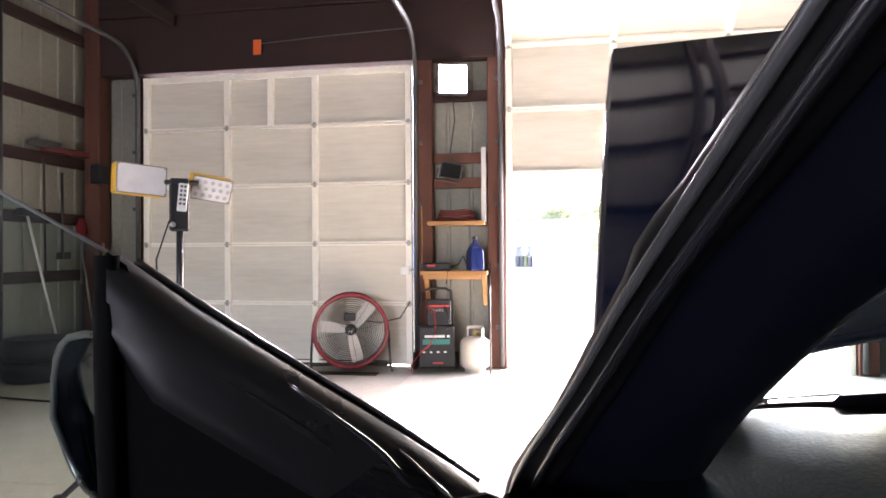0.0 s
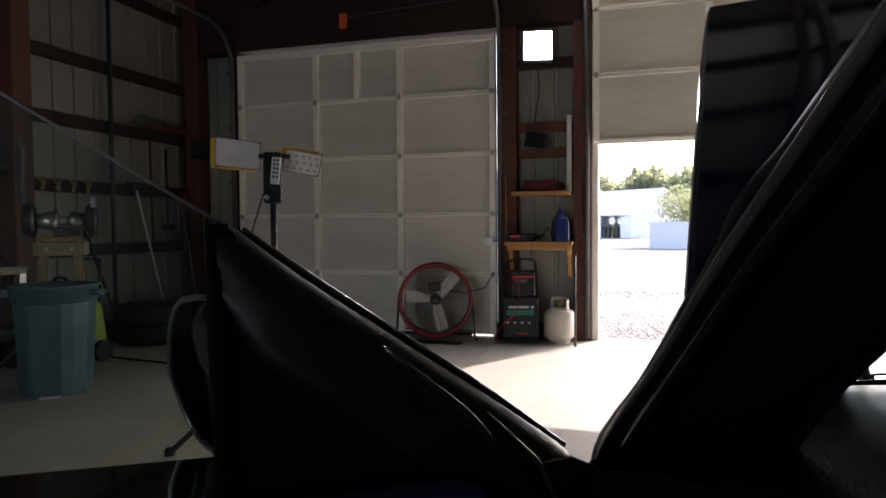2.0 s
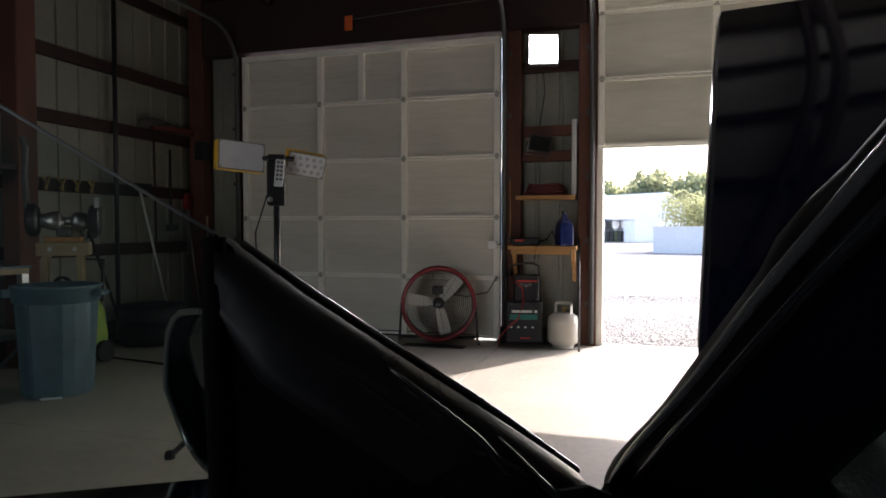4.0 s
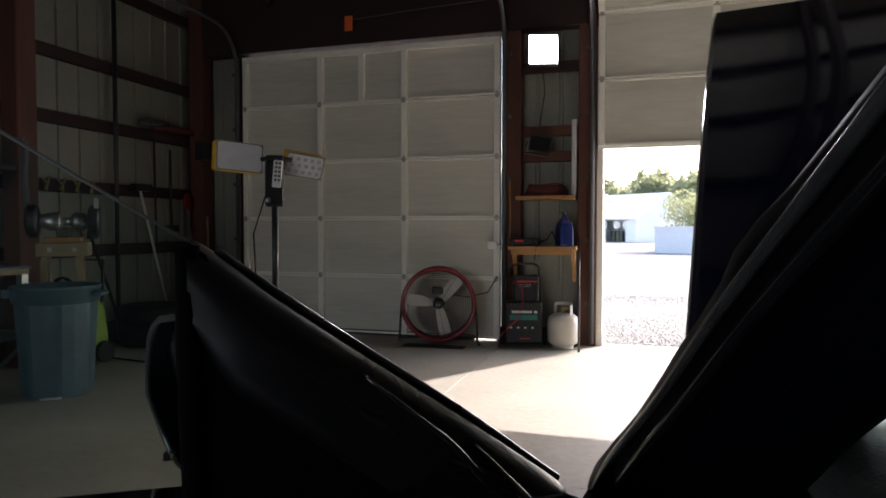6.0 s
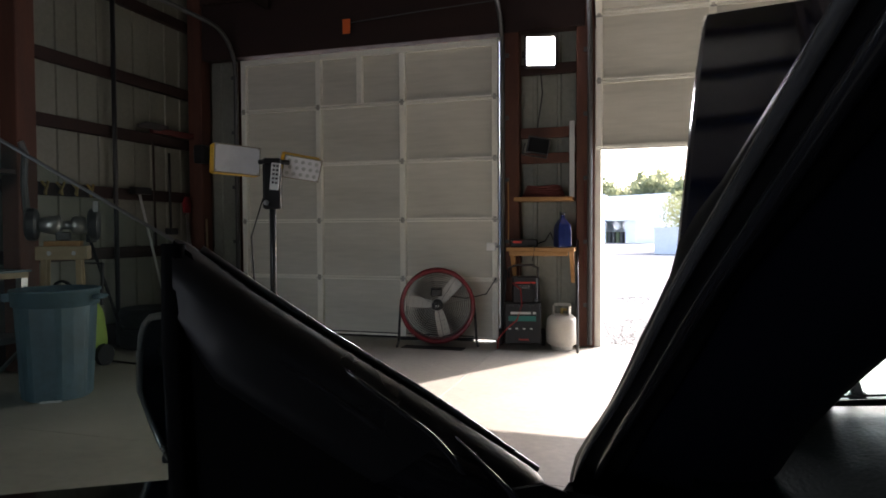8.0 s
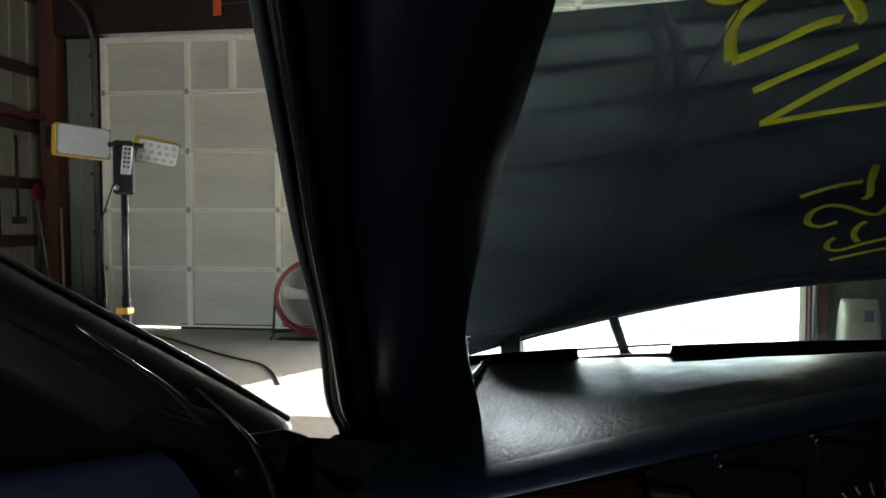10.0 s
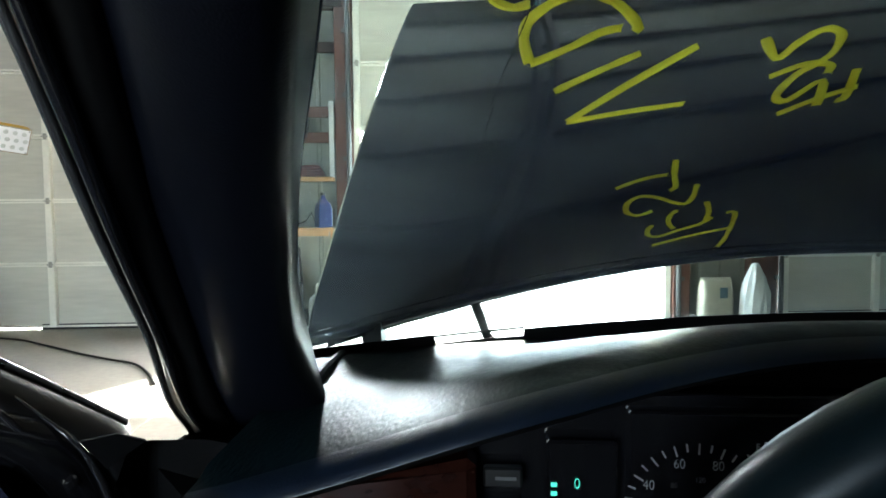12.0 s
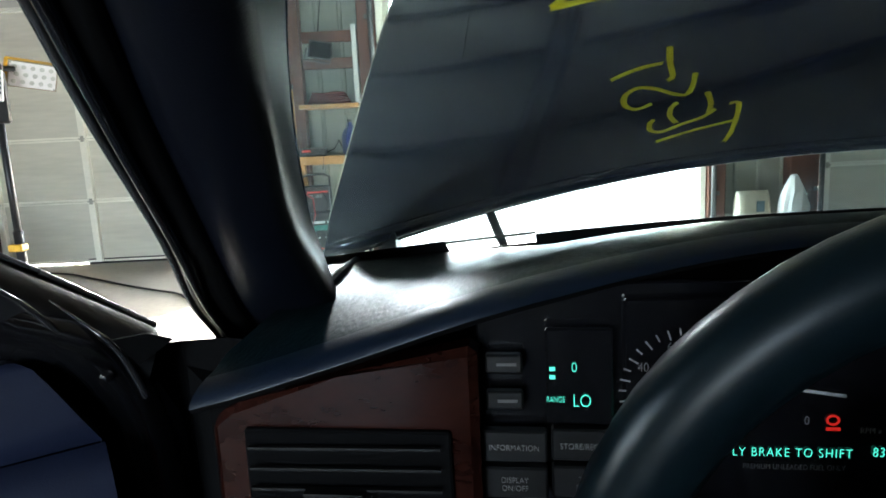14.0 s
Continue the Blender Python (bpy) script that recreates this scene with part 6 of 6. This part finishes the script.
def bin_():
    t = thing("trash_can", "dusty blue-grey ribbed plastic trash can", "trash can", pose(-4.59, 2.56, 0) @ Matrix.Diagonal((0.88, 0.88, 0.92, 1)))
    n = 40
    secs = []
    for r, z in ((0.22, 0.0), (0.235, 0.01), (0.25, 0.25), (0.265, 0.5), (0.275, 0.68)):
        secs.append([((r + (0.007 if (k % 5 in (0, 1)) else 0)) * math.cos(2 * math.pi * k / n), (r + (0.007 if (k % 5 in (0, 1)) else 0)) * math.sin(2 * math.pi * k / n), z) for k in range(n)])
    bm = B()
    loft(bm, secs, closed=True)
    bm.faces.new([v for v in bm.verts[:n]])
    part("body", bm, "bin_blue", t)
    bm = B()
    secs = [[(r * math.cos(2 * math.pi * k / n), r * math.sin(2 * math.pi * k / n), z) for k in range(n)] for r, z in ((0.282, 0.675), (0.30, 0.685), (0.30, 0.775), (0.312, 0.78), (0.312, 0.80), (0.285, 0.80), (0.272, 0.70), (0.26, 0.5), (0.22, 0.02))]
    loft(bm, secs, closed=True)
    part("rim", bm, "bin_blue", t, smooth=True)
    for sx in (-1, 1):
        bm = B()
        c, s = math.cos(radians(20 if sx > 0 else 200)), math.sin(radians(20 if sx > 0 else 200))
        box(bm, (0.300, -0.08, 0.72), (0.365, 0.08, 0.755), pose(0, 0, 0, 0, 0, 20 if sx > 0 else 200))
        part("handle", bm, "bin_blue", t, bevel=0.012)
    bm = B()
    box(bm, (-0.08, -0.245, 0.001), (0.06, -0.23, 0.015), pose(0, 0, 0, 0, 0, 38))
    part("scuff", bm, "label_white", t, "pale scuffed edge")


bin_()


def grinder_stand():
    t = thing("bench_grinder", "grey bench grinder bolted on a wooden stand", "grinder", facing(-4.93, 2.95, 0, 38) @ Matrix.Diagonal((0.8, 0.8, 0.99, 1)))
    for x in (-0.15, 0.13):
        for y in (-0.09, 0.09):
            bm = B()
            beam(bm, (x * 1.25, y * 1.4, 0.0), (x, y, 0.92), 0.045, 0.04)
            part("leg", bm, "plywood", t)
    bm = B()
    box(bm, (-0.21, -0.14, 0.92), (0.21, 0.14, 1.02))
    part("top_block", bm, "plywood", t, bevel=0.004)
    bm = B()
    box(bm, (-0.15, -0.09, 1.021), (0.15, 0.09, 1.06))
    part("pad", bm, "pine", t, bevel=0.004)
    for x in (-0.10, 0.10):
        bm = B()
        lathe(bm, [(0.004, 0.004), (0.018, 0.003), (0.018, 0.0)], 12, Matrix.Translation((x, -0.141, 0.97)) @ Matrix.Rotation(math.pi / 2, 4, "X"))
        part("bolt", bm, "steel", t)
    ry = Matrix.Rotation(math.pi / 2, 4, "Y")
    part("motor", lathe(B(), [(0.02, -0.20), (0.05, -0.19), (0.07, -0.10), (0.075, -0.03), (0.05, -0.02), (0.03, 0.0), (0.03, 0.06), (0.055, 0.07), (0.07, 0.10), (0.06, 0.18), (0.02, 0.20)], 20, Matrix.Translation((0, 0, 1.18)) @ ry), "steel", t, smooth=True)
    bm = B()
    box(bm, (-0.06, -0.05, 1.061), (0.06, 0.05, 1.13))
    part("foot", bm, "dull_steel", t, bevel=0.01)
    for x in (-0.25, 0.25):
        part("grinding_wheel", lathe(B(), [(0.02, -0.018), (0.105, -0.018), (0.11, 0.0), (0.105, 0.018), (0.02, 0.018)], 24, Matrix.Translation((x, 0, 1.18)) @ ry), "dull_steel", t)
        part("guard", lathe(B(), [(0.02, -0.055), (0.10, -0.05), (0.122, -0.03), (0.122, 0.03), (0.10, 0.05), (0.02, 0.055)], 24, Matrix.Translation((x * 1.02, 0.01, 1.185)) @ ry), "black_metal", t)
    bm = B()
    tube(bm, [(-0.30, 0.05, 1.25), (-0.32, 0.05, 1.5), (-0.30, 0.02, 1.72), (-0.33, 0.0, 1.80)], 0.03, 8)
    part("lamp_arm", bm, "dull_steel", t)
    bm = B()
    box(bm, (0.26, -0.1, 1.28), (0.30, -0.08, 1.36))
    part("eye_shield", bm, "steel", t)


grinder_stand()


def bench():
    t = thing("workbench", "steel-legged workbench with a blue-edged top and lower shelf", "workbench", pose(-5.20, 1.60, 0))
    bm = B()
    box(bm, (-0.33, -1.0, 0.80), (0.33, 1.0, 0.84))
    part("top", bm, "plywood", t, bevel=0.003)
    bm = B()
    box(bm, (-0.34, -1.01, 0.841), (0.345, 1.01, 0.855))
    part("mat", bm, "bin_blue", t)
    bm = B()
    box(bm, (-0.33, -1.0, 0.36), (0.33, 1.0, 0.40))
    part("lower_shelf", bm, "steel", t)
    for x in (-0.30, 0.30):
        for y in (-0.97, 0.97):
            bm = B()
            box(bm, (x - 0.025, y - 0.025, 0), (x + 0.025, y + 0.025, 0.799))
            lg = part("leg", bm, "steel", t)
            for k in range(9):
                bm = B()
                box(bm, (x + 0.0255, y - 0.008, 0.08 + k * 0.08), (x + 0.027, y + 0.008, 0.10 + k * 0.08))
                part("slot", bm, "rubber", lg)
    bm = B()
    beam(bm, (0.30, 0.95, 0.30), (0.30, 0.6, 0.05), 0.02, 0.02)
    part("brace", bm, "steel", t)


bench()

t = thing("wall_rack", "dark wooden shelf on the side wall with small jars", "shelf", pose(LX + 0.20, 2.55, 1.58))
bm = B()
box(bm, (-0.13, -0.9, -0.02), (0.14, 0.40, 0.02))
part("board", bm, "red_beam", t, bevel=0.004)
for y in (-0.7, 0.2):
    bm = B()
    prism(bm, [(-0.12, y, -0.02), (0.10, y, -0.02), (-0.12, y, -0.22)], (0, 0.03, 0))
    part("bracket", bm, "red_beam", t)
for k, (y, r, h, mm) in enumerate(((-0.5, 0.05, 0.16, "label_white"), (-0.25, 0.045, 0.2, "dull_steel"), (0.0, 0.05, 0.14, "label_white"), (0.22, 0.04, 0.18, "dull_steel"))):
    t2 = thing("jar", "small dusty jar on the wall shelf", "jar", pose(LX + 0.2, 2.55 + y, 1.601), group="jars on the wall shelf")
    part("body", lathe(B(), [(r * 0.9, 0), (r, 0.01), (r, h * 0.8), (r * 0.7, h * 0.9)], 14), mm, t2, smooth=True)
    part("lid", lathe(B(), [(r * 0.75, h * 0.9), (r * 0.75, h), (r * 0.3, h * 1.01)], 14), "black_plastic", t2)

for k in range(5):
    y = 3.26 + k * 0.16
    t = thing("spring_clamp", "small yellow clamp hanging on the wall girt", "clamp", pose(LX + 0.085, y, 1.50, 0, 0, 12 * math.sin(k * 2.1)), group="clamps on the girt")
    bm = B()
    tube(bm, [(0.0, -0.03, 0.05), (0.02, 0.0, 0.0), (0.0, 0.02, -0.06)], 0.012, 7)
    part("jaw", bm, "yellow_worn", t)
    bm = B()
    tube(bm, [(0.02, 0.03, 0.05), (0.03, 0.0, 0.0), (0.02, -0.02, -0.05)], 0.011, 7)
    part("jaw", bm, "yellow_worn", t)


def wall_tool(name, label, cat, p, q, r, mat_h, head=None):
    t = thing(name, label, cat, pose(0, 0, 0))
    bm = B()
    tube(bm, [p, lerp(p, q, 0.5), q], r, 8)
    part("handle", bm, mat_h, t, smooth=True)
    if head:
        bm = B()
        box(bm, head[0], head[1])
        part("head", bm, head[2], t, bevel=0.006)
    return t


X = LX + 0.11
wall_tool("broom", "pale-handled push broom hanging head up on the wall", "broom", (X, 4.50, 1.49), (X + 0.12, 4.74, 0.26), 0.013, "label_white", ((X - 0.03, 4.39, 1.49), (X + 0.05, 4.62, 1.56), "black_plastic"))
wall_tool("sledge_hammer", "black sledge hammer hanging on the wall", "hammer", (X, 4.94, 1.95), (X, 4.95, 1.15), 0.014, "black_plastic", ((X - 0.03, 4.89, 1.08), (X + 0.05, 5.01, 1.15), "black_metal"))
wall_tool("shovel", "dark long-handled shovel leaning on the wall", "shovel", (X, 3.88, 1.02), (X + 0.10, 4.14, 0.12), 0.015, "black_plastic", ((X - 0.02, 3.84, 1.02), (X + 0.03, 3.92, 1.10), "black_metal"))
wall_tool("rake", "thin dark rake leaning on the wall", "rake", (X, 4.70, 2.05), (X, 4.72, 0.95), 0.012, "roof_wood")
wall_tool("pry_bar", "bent steel bar leaning near the corner", "pry bar", (X, 5.2, 1.3), (X + 0.15, 5.22, 0.25), 0.010, "steel")
wall_tool("long_handle", "tan wooden handle leaning near the corner", "handle", (X + 0.25, 5.22, 1.25), (X + 0.35, 5.12, 0.05), 0.012, "plywood")
t = thing("bow_saw", "red-handled saw hanging by the corner post", "saw", pose(X, 5.21, 1.42))
bm = B()
loft(bm, [[(-0.01, -0.05, -0.10), (0.02, -0.05, -0.10), (0.02, 0.05, -0.10), (-0.01, 0.05, -0.10)], [(-0.01, -0.07, 0.0), (0.02, -0.07, 0.0), (0.02, 0.07, 0.0), (-0.01, 0.07, 0.0)], [(-0.01, -0.03, 0.08), (0.02, -0.03, 0.08), (0.02, 0.03, 0.08), (-0.01, 0.03, 0.08)]], closed=True, caps=True)
part("grip", bm, "red_paint", t, bevel=0.006)
bm = B()
box(bm, (0.0, -0.01, -0.6), (0.006, 0.03, -0.1))
part("blade", bm, "steel", t)
t = thing("coiled_strap", "grey strap bundle lying on the upper girt", "strap", pose(X, 4.66, 2.15))
bm = B()
for k in range(3):
    tube(bm, [(0.03 * math.cos(a), 0.16 * math.sin(a) + k * 0.05, 0.03 + 0.02 * k) for a in [2 * math.pi * j / 16 for j in range(16)]], 0.018, 6, closed=True)
part("loops", bm, "dull_steel", t, smooth=True)
t = thing("car_ramp", "red steel bar resting on the upper girt", "bar", pose(X, 5.03, 2.16))
bm = B()
beam(bm, (0, -0.35, 0), (0, 0.3, 0.02), 0.05, 0.06)
part("bar", bm, "maroon", t, bevel=0.006)
t = thing("tool_box", "black tool case hung beside the corner post", "case", pose(X + 0.16, 5.30, 1.98))
bm = B()
box(bm, (-0.06, -0.10, -0.11), (0.07, 0.05, 0.09))
part("case", bm, "black_plastic", t, bevel=0.015)


def washer():
    t = thing("pressure_washer", "lime green pressure washer with black hose beside the wall", "pressure washer", pose(-5.25, 3.40, 0))
    bm = B()
    loft(bm, [[(sx * w, sy * d, z) for sx, sy in ((-1, -1), (1, -1), (1, 1), (-1, 1))] for w, d, z in ((0.14, 0.13, 0.10), (0.16, 0.14, 0.2), (0.14, 0.12, 0.45), (0.08, 0.08, 0.56))], closed=True, caps=True)
    part("body", bm, "green", t, bevel=0.02)
    bm = B()
    tube(bm, [(-0.12, 0.10, 0.5), (-0.12, 0.12, 0.85), (0.12, 0.12, 0.85), (0.12, 0.10, 0.5)], 0.014, 8)
    part("handle", bm, "black_plastic", t)
    for sx in (-1, 1):
        bm = B()
        lathe(bm, [(0.02, -0.02), (0.09, -0.02), (0.09, 0.02), (0.02, 0.02)], 16, Matrix.Translation((sx * 0.18, 0.06, 0.09)) @ Matrix.Rotation(math.pi / 2, 4, "Y"))
        part("wheel", bm, "rubber", t)
    bm = B()
    tube(bm, [(0.1 * math.cos(a * 1.0), -0.16 - 0.01 * a / 6, 0.62 + 0.1 * math.sin(a)) for a in [k * 0.4 for k in range(40)]], 0.009, 6)
    part("hose", bm, "rubber", t)
    bm = B()
    box(bm, (-0.17, -0.2, 0.0), (0.17, -0.05, 0.05))
    part("foot", bm, "label_white", t, bevel=0.006)


washer()
bm = B()
tube(bm, [curve_at([(-5.2, 3.6, 0.008), (-4.5, 3.5, 0.008), (-3.8, 3.35, 0.008), (-3.05, 2.95, 0.008), (-2.6, 2.65, 0.008), (-2.2, 2.3, 0.008), (-1.95, 1.9, 0.008)], k / 40) for k in range(41)], 0.008, 6)
tagged(obj("floor_cable", bm, "rubber", smooth=True), "black power cable lying across the floor", "cable")
bm = B()
tube(bm, [curve_at([(-5.0, 5.1, 0.009), (-4.17, 4.89, 0.009), (-3.72, 4.59, 0.009), (-3.23, 4.21, 0.009), (-2.9, 3.97, 0.012), (-2.65, 3.8, 0.012), (-2.45, 3.53, 0.009), (-2.30, 3.25, 0.009)], k / 40) for k in range(41)], 0.009, 6)
tagged(obj("air_hose", bm, "rubber", smooth=True), "black air hose lying across the floor", "hose")
t = thing("stored_tyre", "dark tyres and boxes stacked under the side wall", "tyre", pose(-5.35, 4.35, 0))
for k in range(2):
    bm = B()
    lathe(bm, [(0.19, 0.01 + 0.19 * k), (0.28, 0.0 + 0.19 * k), (0.31, 0.05 + 0.19 * k), (0.31, 0.13 + 0.19 * k), (0.28, 0.185 + 0.19 * k), (0.19, 0.18 + 0.19 * k)], 24)
    part("tyre", bm, "rubber", t, smooth=True)

# ---- beyond the open bay, by the third door ----
t = thing("feed_sack", "pale printed paper sack standing against the wall", "sack", pose(2.30, 5.22, 0) @ Matrix.Diagonal((0.75, 0.75, 0.64, 1)))
bm = B()
loft(bm, [[(w * math.copysign(abs(math.cos(a)) ** 0.5, math.cos(a)), d * math.copysign(abs(math.sin(a)) ** 0.5, math.sin(a)), z) for a in [2 * math.pi * k / 16 for k in range(16)]] for w, d, z in ((0.20, 0.10, 0.0), (0.22, 0.13, 0.1), (0.21, 0.12, 0.45), (0.20, 0.08, 0.60), (0.20, 0.02, 0.66))], closed=True, caps=True)
part("sack", bm, "paper", t, smooth=True)
bm = B()
box(bm, (0.0, -0.135, 0.36), (0.10, -0.13, 0.52))
part("printed_mark", bm, "bin_blue", t)
t = thing("white_bag", "crumpled white plastic bag with tied top", "bag", pose(2.63, 5.10, 0) @ Matrix.Diagonal((0.70, 0.75, 0.71, 1)))
bm = B()
secs = []
for w, z in ((0.17, 0.0), (0.20, 0.12), (0.19, 0.4), (0.15, 0.58), (0.08, 0.72), (0.05, 0.78), (0.02, 0.80)):
    secs.append([(w * math.cos(2 * math.pi * k / 22) * (1 + 0.22 * noise.noise((k * 0.9, z * 6, 3))), 0.8 * w * math.sin(2 * math.pi * k / 22) * (1 + 0.22 * noise.noise((k * 0.9, z * 6, 5))), z + 0.02 * noise.noise((k, z, 1))) for k in range(22)])
loft(bm, secs, closed=True, caps=True)
part("bag", bm, "label_white", t)
